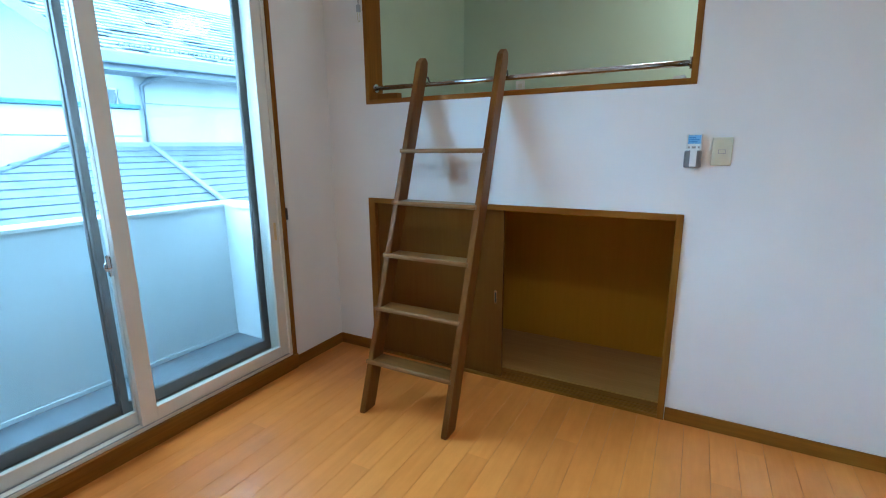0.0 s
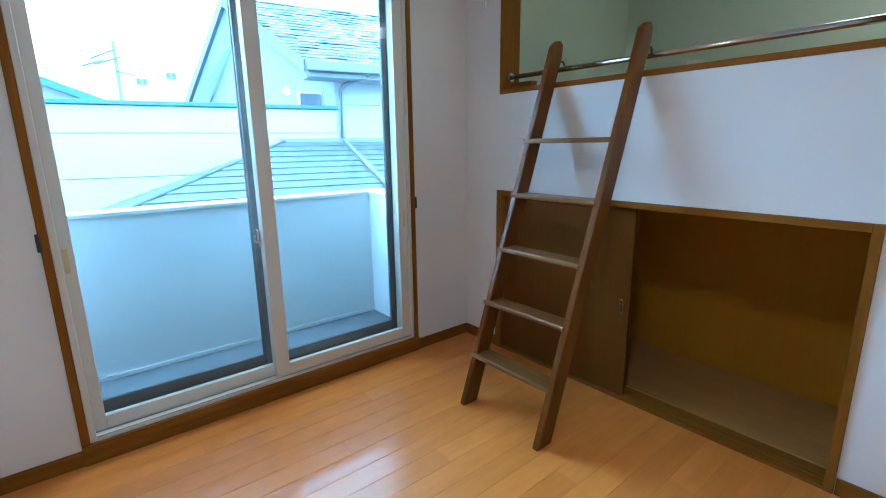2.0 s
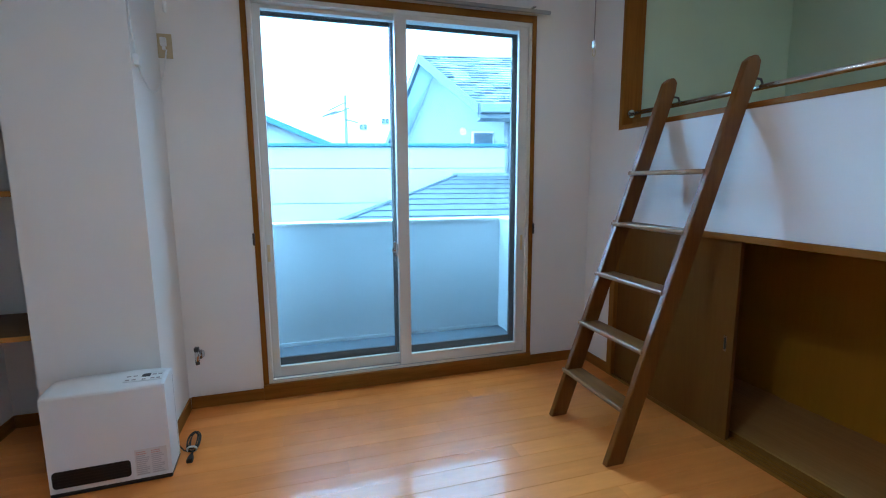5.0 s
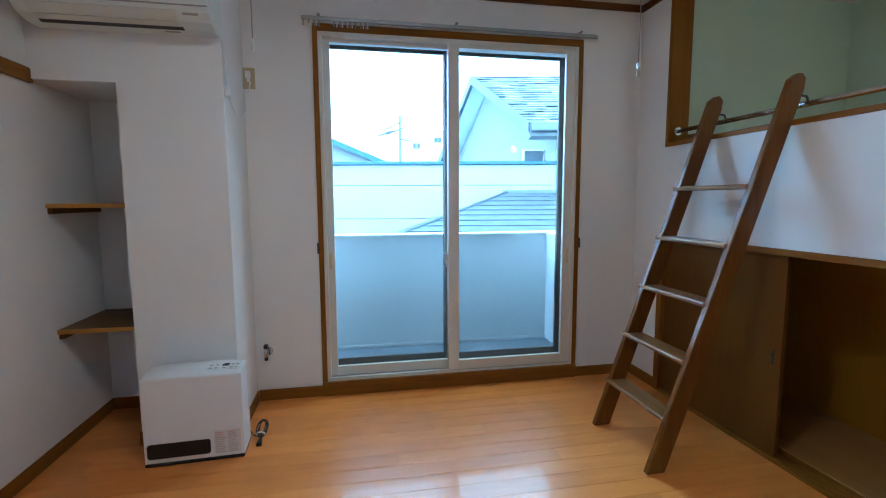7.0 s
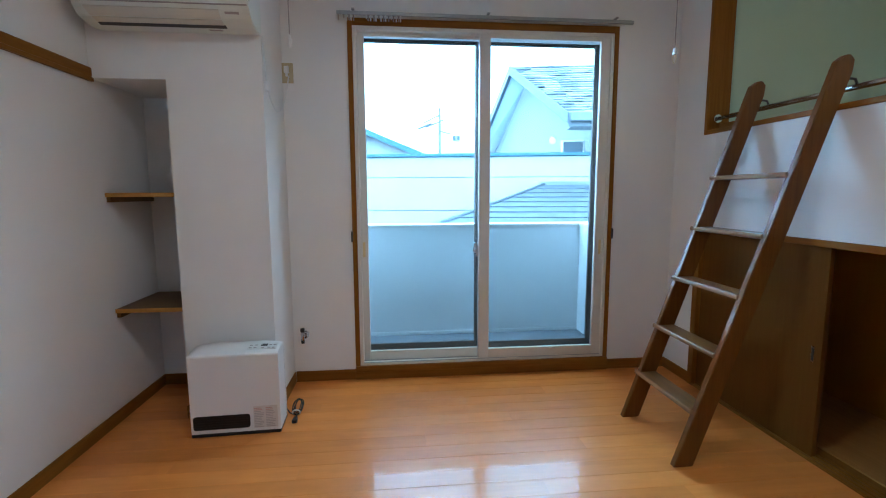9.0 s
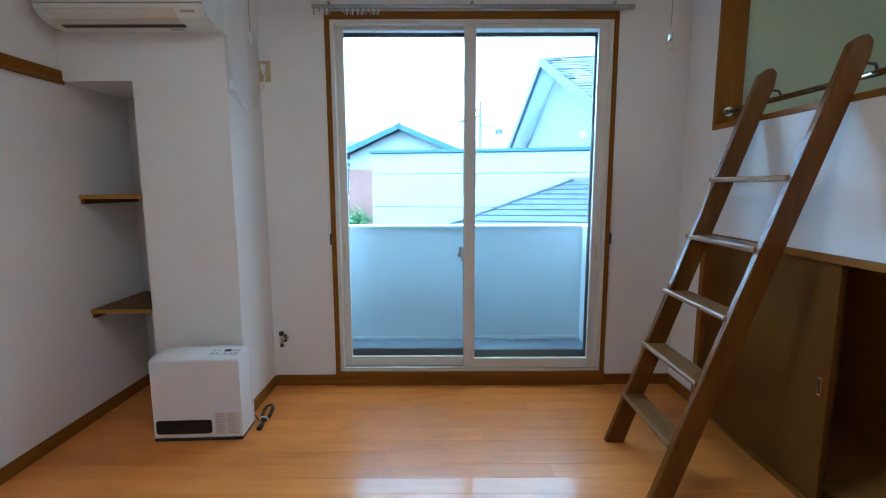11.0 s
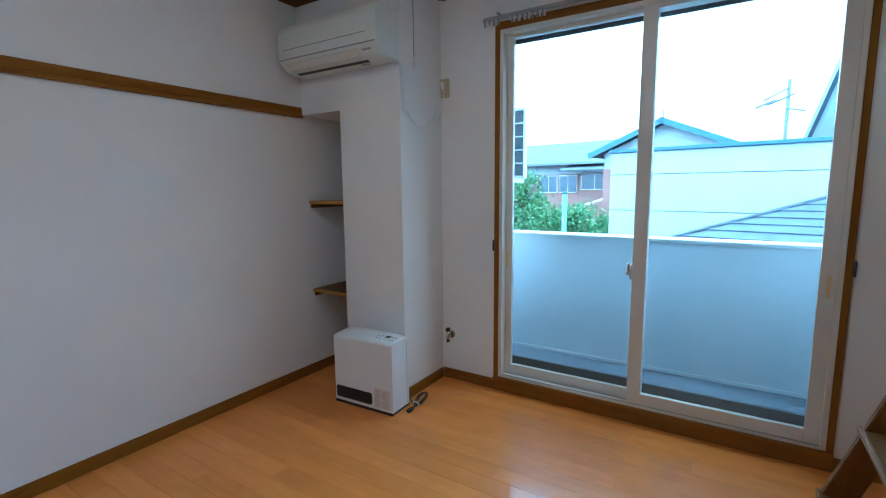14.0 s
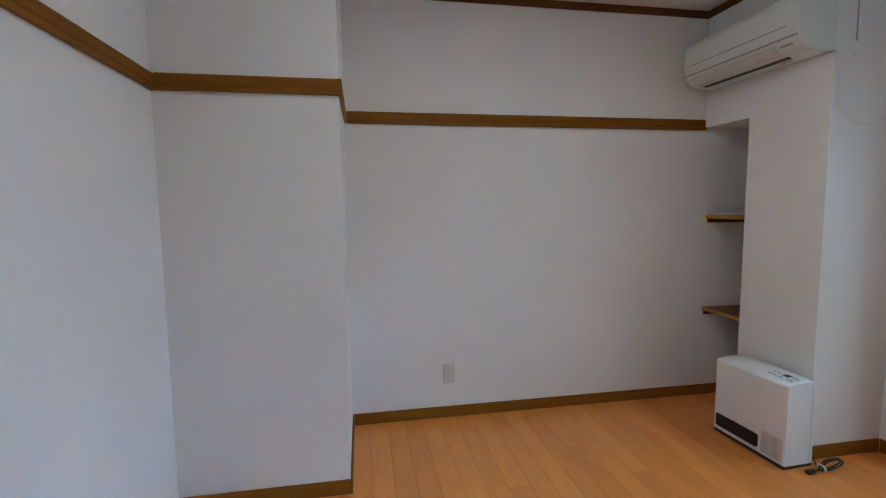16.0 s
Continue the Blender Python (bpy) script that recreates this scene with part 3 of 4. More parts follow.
cable = thing("power_cable", (-1.56, -0.054, 0), "black power cable tied in a bundle on the floor", "cable")
rnd = random.Random(7)
loop = []
for k in range(97):
    a = k / 96 * 2 * math.pi * 4
    wide = 0.052 + 0.010 * math.sin(a * 0.25)
    loop.append((-1.612 - wide * math.cos(a), -0.054 + (0.020 + 0.008 * math.sin(a * 0.31)) * math.sin(a), 0.006 + 0.030 * (0.5 + 0.5 * math.cos(a)) + 0.010 * (k / 96) + rnd.uniform(0, 0.002)))
part("coil", tube(bmesh.new(), loop, 0.0028, 6), BLACK, cable)
part("cord", tube(bmesh.new(), [(-1.575, -0.105, 0.035), (-1.570, -0.088, 0.012), (-1.566, -0.070, 0.006), (-1.560, -0.056, 0.010)], 0.0028, 6), BLACK, cable)
part("cord", tube(bmesh.new(), [(-1.565, -0.052, 0.012), (-1.548, -0.049, 0.009), (-1.528, -0.047, 0.011)], 0.0028, 6), BLACK, cable)
part("plug", prism(bmesh.new(), [(-1.530, -0.052), (-1.530, -0.044), (-1.508, -0.036), (-1.474, -0.034), (-1.474, -0.060), (-1.508, -0.058)], "z", 0.0, 0.018, 0.003), BLACK, cable, "flat black plug")
part("tie", tube(bmesh.new(), [(-1.562 + 0.004 * math.cos(a), -0.054 + 0.020 * math.sin(a), 0.0175 + 0.014 * math.cos(a)) for a in [k * math.pi / 6 for k in range(13)]], 0.0042, 6), WHITE, cable, "white cable tie")


# ---- air conditioner ----
def aircon():
    a = thing("air_conditioner", (-1.50, -0.5, 1.91), "off-white wall air conditioner above the pillar alcove", "air conditioner")
    y0, y1 = -0.872, -0.146
    o = [(XP, 1.912), (XP, 2.165), (XP + 0.150, 2.165), (XP + 0.186, 2.155), (XP + 0.205, 2.125), (XP + 0.208, 2.05), (XP + 0.204, 1.985), (XP + 0.192, 1.955), (XP + 0.158, 1.924), (XP + 0.10, 1.909), (XP + 0.04, 1.908)]
    part("body", prism(bmesh.new(), o, "y", y0, y1, 0.005), AC_WHITE, a)
    fx = XP + 0.207
    part("front_line", bars((fx - 0.003, fx + 0.0016, y0 + 0.05, y1 - 0.06, 2.022, 2.026)), GREYPRINT, a, "thin dark seam of the front panel")
    part("panel_edge", bars((fx - 0.014, fx - 0.0004, y0 + 0.005, y1 - 0.005, 1.972, 1.9755)), GREYPRINT, a)
    bm = bmesh.new()
    slab(bm, [(XP + 0.192, y0 + 0.045, 1.9562), (XP + 0.192, y1 - 0.13, 1.9562), (XP + 0.161, y1 - 0.13, 1.9282), (XP + 0.161, y0 + 0.055, 1.9282)], 0.004)
    part("louvre", bm, IVORY_AC, a, "closed beige air flap")
    bm = bmesh.new()
    slab(bm, [(XP + 0.157, y0 + 0.06, 1.9245), (XP + 0.157, y1 - 0.13, 1.9245), (XP + 0.122, y1 - 0.13, 1.9155), (XP + 0.122, y0 + 0.06, 1.9155)], 0.004)
    part("louvre", bm, IVORY_AC, a, "closed beige air flap")
    bm = bmesh.new()
    slab(bm, [(XP + 0.120, y0 + 0.060, 1.9148), (XP + 0.120, y1 - 0.125, 1.9148), (XP + 0.098, y1 - 0.125, 1.9096), (XP + 0.098, y0 + 0.060, 1.9096)], 0.004)
    part("louvre_slot", bm, BLACK, a, "dark air outlet slot")
    bm = bmesh.new()
    slab(bm, [(XP + 0.186, y1 - 0.105, 1.9500), (XP + 0.186, y1 - 0.045, 1.9500), (XP + 0.178, y1 - 0.045, 1.9430), (XP + 0.178, y1 - 0.105, 1.9430)], 0.002)
    part("badge", bm, GREYPRINT, a, "small grey lettering")
    part("vent_mark", bars((XP + 0.06, XP + 0.075, -0.36, -0.30, 1.9065, 1.909)), GREYPRINT, a)


aircon()

# power lead of the air conditioner
lead = thing("aircon_cord", (-1.64, YP + 0.01, 1.68), "white power cord clipped along the pillar to a socket", "cable")
pts = [(XP - 0.006, YP + 0.006, 1.91), (XP - 0.014, YP + 0.006, 1.86), (XP - 0.022, YP + 0.008, 1.78), (XP - 0.030, YP + 0.010, 1.70)]
part("cord", tube(bmesh.new(), pts, 0.0036, 8), WHITE, lead)
pts = [(XP - 0.045, YP + 0.012, 1.665)]
for k in range(1, 15):
    f = k / 14
    pts.append((XP - 0.045 + f * (-2.000 - XP + 0.045), YP + 0.012 + f * 0.026, 1.665 + f * 0.155 - 0.58 * f * (1 - f)))
part("cord", tube(bmesh.new(), pts, 0.0036, 8), WHITE, lead)
box_ob = part("switch_box", bars((XP - 0.064, XP - 0.018, YP + 0.0002, YP + 0.022, 1.662, 1.706), bevel=0.004), WHITE, lead, "small white junction clip")
part("slot", bars((XP - 0.048, XP - 0.038, YP + 0.0202, YP + 0.0212, 1.676, 1.690)), GREYPRINT, box_ob)


# ---- wall plates ----
def plate(name, label, category, m, w, h, mat, faces):
    """A wall plate; local x along the wall, z up, y out of the wall."""
    p = thing(name, m.translation, label, category)
    bm = bars((-w / 2, w / 2, 0.0003, 0.008, -h / 2, h / 2), bevel=0.003)
    bmesh.ops.transform(bm, matrix=m, verts=bm.verts)
    base = part("cover", bm, mat, p)
    for nm, x0, x1, z0, z1, d, mt in faces:
        bm = bars((x0, x1, 0.0081, 0.0081 + d, z0, z1), bevel=min(0.001, d / 3))
        bmesh.ops.transform(bm, matrix=m, verts=bm.verts)
        part(nm, bm, mt, base)
    return p


slots = [("face", -0.014, 0.014, -0.036, -0.002, 0.002, OUTLET), ("face", -0.014, 0.014, 0.002, 0.036, 0.002, OUTLET)]
plate("wall_outlet", "ivory double wall outlet low on the white wall", "outlet", pose(0.020, YS, 0.262, 0, 0, 0), 0.068, 0.116, OUTLET,
      slots + [("slot", x - 0.001, x + 0.001, z - 0.004, z + 0.004, 0.0026, GREYPRINT) for z in (-0.019, 0.019) for x in (-0.006, 0.006)])
plate("light_switch", "ivory light switch plate on the white wall", "switch", pose(0.011, YN, 1.217, 0, 0, 180), 0.071, 0.110, IVORY,
      [("rocker_frame", -0.013, 0.013, -0.008, 0.008, 0.002, GREYPRINT), ("rocker", -0.011, 0.011, -0.006, 0.006, 0.004, IVORY)])
plate("wall_outlet", "beige wall outlet beside the window with a white plug", "outlet", pose(XW, -0.124, 1.840, 0, 0, -90), 0.068, 0.112, BEIGE,
      [("plug", -0.012, 0.012, -0.002, 0.034, 0.022, WHITE), ("plug_neck", -0.006, 0.006, -0.020, -0.002, 0.016, WHITE)])

remote = thing("remote_control", (-0.09, YN - 0.02, 1.156), "white remote control in a smoked plastic wall holder", "remote control")
part("body", bars((-0.116, -0.062, YN - 0.026, YN - 0.008, 1.166, 1.287), bevel=0.005), WHITE, remote)
scr = part("screen", bars((-0.112, -0.066, YN - 0.0272, YN - 0.0262, 1.248, 1.282)), SKYBLUE, remote, "pale blue display label")
for k, (x0, x1) in enumerate(((-0.108, -0.084), (-0.108, -0.072), (-0.108, -0.078))):
    part("print_bar", bars((x0, x1, YN - 0.0282, YN - 0.0273, 1.270 - k * 0.008, 1.274 - k * 0.008)), BLUE, scr)
hold = part("holder", bars((-0.121, -0.057, YN - 0.032, YN - 0.0004, 1.154, 1.222), bevel=0.006), HOLDER, remote, "smoked grey wall holder")
part("front_strip", bars((-0.100, -0.076, YN - 0.0340, YN - 0.0322, 1.158, 1.224), bevel=0.0008), WHITE, hold, "white front strip")
part("button", bars((-0.110, -0.103, YN - 0.0280, YN - 0.0262, 1.230, 1.238), bevel=0.0005), GREYPRINT, remote)
part("button", bars((-0.096, -0.082, YN - 0.0280, YN - 0.0262, 1.230, 1.238), bevel=0.0005), GREYPRINT, remote)
part("button", bars((-0.075, -0.068, YN - 0.0280, YN - 0.0262, 1.230, 1.238), bevel=0.0005), GREYPRINT, remote)

gas = thing("gas_tap", (XW, -0.088, 0.30), "chrome gas tap with a black cap on the wall", "gas tap")
GY, GTZ = -0.090, 0.300
part("rosette", tube(bmesh.new(), [(XW + 0.0004, GY + 0.006, GTZ), (XW + 0.005, GY + 0.006, GTZ), (XW + 0.010, GY + 0.006, GTZ)], 0.025, 24), STEEL, gas)
part("body", tube(bmesh.new(), [(XW + 0.010, GY + 0.006, GTZ), (XW + 0.040, GY, GTZ)], 0.0115, 14), STEEL, gas)
part("outlet", tube(bmesh.new(), [(XW + 0.040, GY, GTZ + 0.026), (XW + 0.040, GY, GTZ - 0.026)], 0.0115, 14), STEEL, gas)
part("cap", tube(bmesh.new(), [(XW + 0.040, GY, GTZ - 0.0262), (XW + 0.040, GY, GTZ - 0.044)], 0.0105, 14), BLACK, gas, "black plastic cap")
part("knob", bars((XW + 0.026, XW + 0.054, GY - 0.012, GY + 0.012, GTZ + 0.0262, GTZ + 0.050), bevel=0.006), BLACK, gas, "black tap knob")


# ---- alcove shelves ----
def shelf(z):
    s = thing("alcove_shelf", (-1.85, -0.77, z), "brown wooden shelf on a cleat in the alcove", "shelf", "alcove shelves")
    part("board", bars((XA, -1.640, YS, YA, z - 0.018, z), bevel=0.0015), SHELFWOOD, s)
    part("front_edge", bars((-1.640, -1.633, YS, YA, z - 0.020, z + 0.001), bevel=0.001), EDGEWOOD, s, "lighter wooden edge strip")
    o = [(-1.645, z - 0.018), (-1.645, z - 0.046), (-1.660, z - 0.046), (XA, z - 0.046), (XA, z - 0.018)]
    part("cleat", prism(bmesh.new(), o, "y", YS, YS + 0.018), SHELFWOOD, s)


shelf(1.163)
shelf(0.577)


# ---- ceiling cords of the drying rack ----
def pull_cord(x, y, z, label, drop=False):
    c = thing("pull_cord", (x, y, ZC), label, "pull cord", "drying rack cords")
    part("mount", tube(bmesh.new(), [(x, y, ZC), (x, y, ZC - 0.012)], 0.022, 16), WHITE, c)
    part("cord", tube(bmesh.new(), [(x, y, ZC - 0.012), (x, y, z + 0.03)], 0.0026, 8), GREYPRINT, c)
    if drop:
        bm = bmesh.new()
        prof = [(0.0030, 0.034), (0.0055, 0.026), (0.0085, 0.010), (0.0095, -0.002), (0.0080, -0.014), (0.0040, -0.022)]
        loops = [[bm.verts.new((x + q * math.cos(k * math.pi / 6), y + q * math.sin(k * math.pi / 6), z + h)) for k in range(12)] for q, h in prof]
        for p0, p1 in zip(loops, loops[1:]):
            for k in range(12):
                bm.faces.new((p0[k], p1[k], p1[(k + 1) % 12], p0[(k + 1) % 12])).smooth = True
        bm.faces.new(loops[0])
        bm.faces.new(loops[-1][::-1])
        bmesh.ops.recalc_face_normals(bm, faces=bm.faces)
        part("pull", bm, WHITE, c, "white teardrop pull")
        return
    part("toggle", bars((x - 0.008, x + 0.008, y - 0.007, y + 0.007, z + 0.003, z + 0.034), bevel=0.002), ALU, c, "small metal toggle")
    part("loop", tube(bmesh.new(), [(x, y + 0.009 * math.sin(a), z - 0.016 + 0.022 * math.cos(a)) for a in [k * math.pi / 8 for k in range(17)]], 0.0022, 6), IVORY, c)


pull_cord(-1.52, 0.0, 1.862, "thin white pull cord hanging near the air conditioner", True)
pull_cord(-1.48, 1.885, 1.838, "thin white pull cord hanging near the loft")


# ---- curtain rail ----
cr = thing("curtain_rail", (-1.96, 1.04, 2.16), "silver double curtain rail over the window, white runners with shade greyed in", "curtain rail")
for x, z in ((-1.950, 2.158), (-1.978, 2.170)):
    part("rail", bars((x - 0.008, x + 0.008, 0.170, 1.905, z - 0.010, z + 0.008), bevel=0.002), ALU, cr)
for y in (0.26, 1.03, 1.80):
    part("bracket", bars((XW, -1.942, y - 0.008, y + 0.008, 2.178, 2.184), bevel=0.001), STEEL, cr)
rnd = random.Random(3)
for k in range(22):
    y = 0.182 + (k * 0.014 if k < 7 else 0.15 + (k - 7) * 0.014) + rnd.uniform(-0.003, 0.003)
    # alternate runners are grey, putting the shadows between white runners into colour
    part("runner", bars((-1.955, -1.945, y - 0.0035, y + 0.0035, 2.118 + 0.012 * (k % 5 == 2), 2.152), bevel=0.001), WHITE if k % 2 else GREYPRINT, cr)

# ---- ceiling light, mid-room ----
def lamp_glow(strength, c):
    m, n, l, b = material("lit_diffuser")
    b.inputs["Base Color"].default_value = (0.8, 0.8, 0.78, 1)
    b.inputs["Emission Color"].default_value, b.inputs["Emission Strength"].default_value = (*c, 1), strength
    return m


CLX, CLY = -0.20, 0.53
light = thing("ceiling_light", (CLX, CLY, ZC), "round white flush ceiling light, switched on", "ceiling light")
part("base", tube(bmesh.new(), [(CLX, CLY, ZC), (CLX, CLY, ZC - 0.06)], 0.155, 40), WHITE, light)
part("rim", tube(bmesh.new(), [(CLX + 0.157 * math.cos(a), CLY + 0.157 * math.sin(a), ZC - 0.066) for a in [k * math.pi / 24 for k in range(49)]], 0.007, 8, False), WHITE, light)
bm = bmesh.new()
tube(bm, [(CLX, CLY, ZC - 0.062), (CLX, CLY, ZC - 0.096)], 0.150, 40)
part("diffuser", bm, lamp_glow(LAMP, (1.0, 0.965, 0.91)), light, "glowing white diffuser")

# unseen lamp added to brighten the loft; no fixture is known there
fill_lamp = thing("loft_fill", (0.15, 2.95, ZC), "added unseen lamp that brightens the sleeping loft", "ceiling light")
part("base", tube(bmesh.new(), [(0.15, 2.95, ZC), (0.15, 2.95, ZC - 0.03)], 0.05, 20), WHITE, fill_lamp)
part("globe", tube(bmesh.new(), [(0.15, 2.95, ZC - 0.03), (0.15, 2.95, ZC - 0.09)], 0.15, 32), lamp_glow(LOFT_FILL, (1.0, 0.98, 0.94)), fill_lamp, "glowing drum of the added loft lamp")
blk = thing("wood_block", (-1.64, 2.34, LZ + 0.012), "small brown wooden block on the loft sill", "block")
part("block", bars((L0 + 0.0125, -1.575, 2.318, 2.366, LZ + 0.0121, LZ + 0.050), bevel=0.002), TRIM_X, blk)
stop = thing("rail_stopper", (-0.17, 2.33, LZ + 0.012), "small white plastic stopper on the loft sill", "stopper")
part("body", bars((-0.195, -0.145, 2.318, 2.348, LZ + 0.0121, LZ + 0.034), bevel=0.008), WHITE, stop)
plate("wall_outlet", "white outlet low on the green loft wall", "outlet", pose(-1.28, LYB, 1.66, 0, 0, 180), 0.07, 0.115, WHITE, slots)

# ---- balcony ----
BX, BZ, BT = -2.49, 0.126, 0.928
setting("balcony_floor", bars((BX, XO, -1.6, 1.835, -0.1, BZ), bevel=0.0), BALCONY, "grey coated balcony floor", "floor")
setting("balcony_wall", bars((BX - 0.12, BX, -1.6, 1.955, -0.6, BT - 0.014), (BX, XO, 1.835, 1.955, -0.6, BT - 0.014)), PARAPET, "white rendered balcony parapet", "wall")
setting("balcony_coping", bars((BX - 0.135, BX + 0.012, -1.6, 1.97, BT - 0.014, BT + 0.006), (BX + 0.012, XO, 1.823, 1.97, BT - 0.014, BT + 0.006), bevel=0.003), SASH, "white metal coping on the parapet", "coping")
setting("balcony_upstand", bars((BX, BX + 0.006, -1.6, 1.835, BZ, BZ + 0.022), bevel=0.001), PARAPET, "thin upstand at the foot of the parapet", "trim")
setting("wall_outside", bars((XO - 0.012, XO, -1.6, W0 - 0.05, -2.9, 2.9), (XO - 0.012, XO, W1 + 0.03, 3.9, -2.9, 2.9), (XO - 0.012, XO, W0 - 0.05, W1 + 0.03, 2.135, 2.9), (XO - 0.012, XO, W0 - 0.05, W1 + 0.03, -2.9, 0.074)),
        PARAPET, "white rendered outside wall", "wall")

unit = thing("outdoor_unit", (-2.75, -0.2, 1.31), "white outdoor air-conditioning unit hung outside the balcony", "outdoor unit")
part("casing", bars((-2.685, -2.630, -0.68, 0.146, 1.300, 1.792), bevel=0.006), SASH, unit)
part("coil", bars((-2.630, -2.626, -0.64, 0.134, 1.318, 1.776)), DARK, unit, "dark finned coil")
for k in range(6):
    part("guard_bar", bars((-2.626, -2.618, -0.66, 0.142, 1.312 + k * 0.0915, 1.320 + k * 0.0915)), SASH, unit)
for k in range(20):
    part("guard_wire", bars((-2.625, -2.622, 0.118 - k * 0.037, 0.121 - k * 0.037, 1.318, 1.770)), FASCIA, unit)
for y in (-0.55, 0.10):
    part("bracket", bars((-2.70, XO - 0.012, y - 0.015, y + 0.015, 1.272, 1.300)), SASH, unit, "white support arm")

# ---- neighbourhood, laid out square to the house across the way ----
OUT = pose(0.757, 0.436, 0, 0, 0, 79.36)


def ext(bm):
    bmesh.ops.transform(bm, matrix=OUT, verts=bm.verts)
    return bm


def out_thing(name, u, d, z, label, category, group=""):
    return thing(name, OUT @ Vector((u, d, z)), label, category, group)


GZ = -2.95
setting("ground", bars((-400, 400, -400, 400, GZ - 0.5, GZ)), ASPHALT, "dark asphalt ground between the houses", "ground")

house = out_thing("neighbour_house", 4.0, 9.0, GZ, "white house with a grey slate gable roof and a low annex", "house")
zs = [GZ, -0.3, 0.283, 0.850, 1.418, 1.772]
for k, (z0, z1) in enumerate(zip(zs, zs[1:])):
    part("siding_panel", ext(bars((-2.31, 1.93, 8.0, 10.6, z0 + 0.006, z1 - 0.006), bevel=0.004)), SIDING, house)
part("annex_core", ext(bars((-2.29, 1.92, 8.02, 10.58, GZ, 1.77))), FASCIA, house)
part("coping", ext(bars((-2.33, 1.95, 7.96, 10.64, 1.772, 1.826), bevel=0.006)), TEAL, house, "dark teal metal coping")
zs = [GZ, 0.3, 1.30, 1.86, 2.40]
for k, (z0, z1) in enumerate(zip(zs, zs[1:])):
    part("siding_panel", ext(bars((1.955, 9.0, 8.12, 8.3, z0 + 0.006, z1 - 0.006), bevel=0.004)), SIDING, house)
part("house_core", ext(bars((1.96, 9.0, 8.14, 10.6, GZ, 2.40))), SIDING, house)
E1, PK, FR = Vector((1.42, 7.68, 2.40)), Vector((0.57, 9.25, 3.54)), Vector((-0.16, 11.42, 1.945))
g = [Vector((1.95, 8.14, 2.38)), Vector((0.94, 9.27, 3.40)), Vector((0.30, 11.3, 1.99)), Vector((0.30, 11.3, 1.7)), Vector((1.95, 8.14, 1.7))]
bm = bmesh.new()
fa = [bm.verts.new(p) for p in g]
fb = [bm.verts.new(p + Vector((0.15, 0.08, 0))) for p in g]
bm.faces.new(fa)
bm.faces.new(fb[::-1])
for k in range(5):
    bm.faces.new((fa[k], fb[k], fb[(k + 1) % 5], fa[(k + 1) % 5]))
bmesh.ops.recalc_face_normals(bm, faces=bm.faces)
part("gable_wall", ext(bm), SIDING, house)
NC = 20
for near, n0 in ((E1, NC), (FR, 6)):
    for k in range(n0):
        f0, f1 = k / n0, (k + 1.25) / n0
        a, b = PK.lerp(near, f0), PK.lerp(near, min(f1, 1.03))
        lift = Vector((0, 0, 0.030))
        bm = bmesh.new()
        full = 9.0 - a.x
        shift = rnd.uniform(0.0, 0.3)
        cuts = [0.0] + [c for c in [shift + 0.30 * j for j in range(40)] if 0.05 < c < full - 0.05] + [full]
        for c0, c1 in zip(cuts, cuts[1:]):
            up, lo = Vector((0, 0, rnd.uniform(0, 0.006))), Vector((0, 0, rnd.uniform(0.0, 0.022)))
            f_ = (9.0 - b.x) / full
            slab(bm, [a + lift * 0.4 + up + Vector((c0, 0, 0)), a + lift * 0.4 + up + Vector((c1 - 0.008, 0, 0)),
                      b + lift + lo + Vector(((c1 - 0.008) * f_, 0, 0)), b + lift + lo + Vector((c0 * f_, 0, 0))], 0.016)
        part("roof_course", ext(bm), SHINGLE, house)
    a, b = PK + Vector((-0.02, 0, 0.03)), near + Vector((-0.02, 0, 0.03))
    bm = bmesh.new()
    vs = [bm.verts.new(p) for p in (a, b, b + Vector((0, 0, -0.17)), a + Vector((0, 0, -0.17)))]
    ws = [bm.verts.new(p.co + Vector((0.06, 0.03, 0))) for p in vs]
    bm.faces.new(vs)
    bm.faces.new(ws[::-1])
    for k in range(4):
        bm.faces.new((vs[k], ws[k], ws[(k + 1) % 4], vs[(k + 1) % 4]))
    bmesh.ops.recalc_face_normals(bm, faces=bm.faces)
    part("barge_board", ext(bm), FASCIA, house, "grey barge board")
    # soffit is far whiter than the siding, to lighten its shaded underside
    bm = bmesh.new()
    slab(bm, [PK + Vector((0.02, 0, -0.06)), near + Vector((0.02, 0, -0.06)), near + Vector((0.52, 0.20, -0.06)), PK + Vector((0.44, 0.02, -0.1))], 0.015)
    part("soffit", ext(bm), WHITE, house, "boarded soffit, whitened to lighten its shade")
part("fascia", ext(bars((1.42, 9.0, 7.66, 7.70, 2.20, 2.43))), FASCIA, house, "grey eaves fascia")
part("eave_soffit", ext(bars((1.46, 9.0, 7.70, 8.12, 2.20, 2.22))), SIDING, house)
part("gutter", ext(bars((1.44, 9.0, 7.56, 7.655, 2.27, 2.42), bevel=0.02)), FASCIA, house, "grey plastic gutter")
for k in range(26):
    part("snow_guard", ext(bars((1.75 + k * 0.06, 1.765 + k * 0.06, 7.80, 7.84, 2.50, 2.56))), FASCIA, house)
SL = 0.35
pipe = [(2.36, 7.62, 2.34), (2.34, 7.66, 2.26), (2.10, 8.02, 2.16), (2.03, 8.07, 2.08), (2.03, 8.07, 1.35), (2.03, 8.02, 1.31), (2.03, 5.0, 1.32 - SL * 3.05 + 0.05)]
part("downpipe", ext(tube(bmesh.new(), pipe, 0.032, 10)), FASCIA, house, "grey downpipe")
gw = part("gable_window", ext(bars((1.42, 1.80, 8.30, 8.40, 1.80, 2.06))), SASH, house, "small gable window")
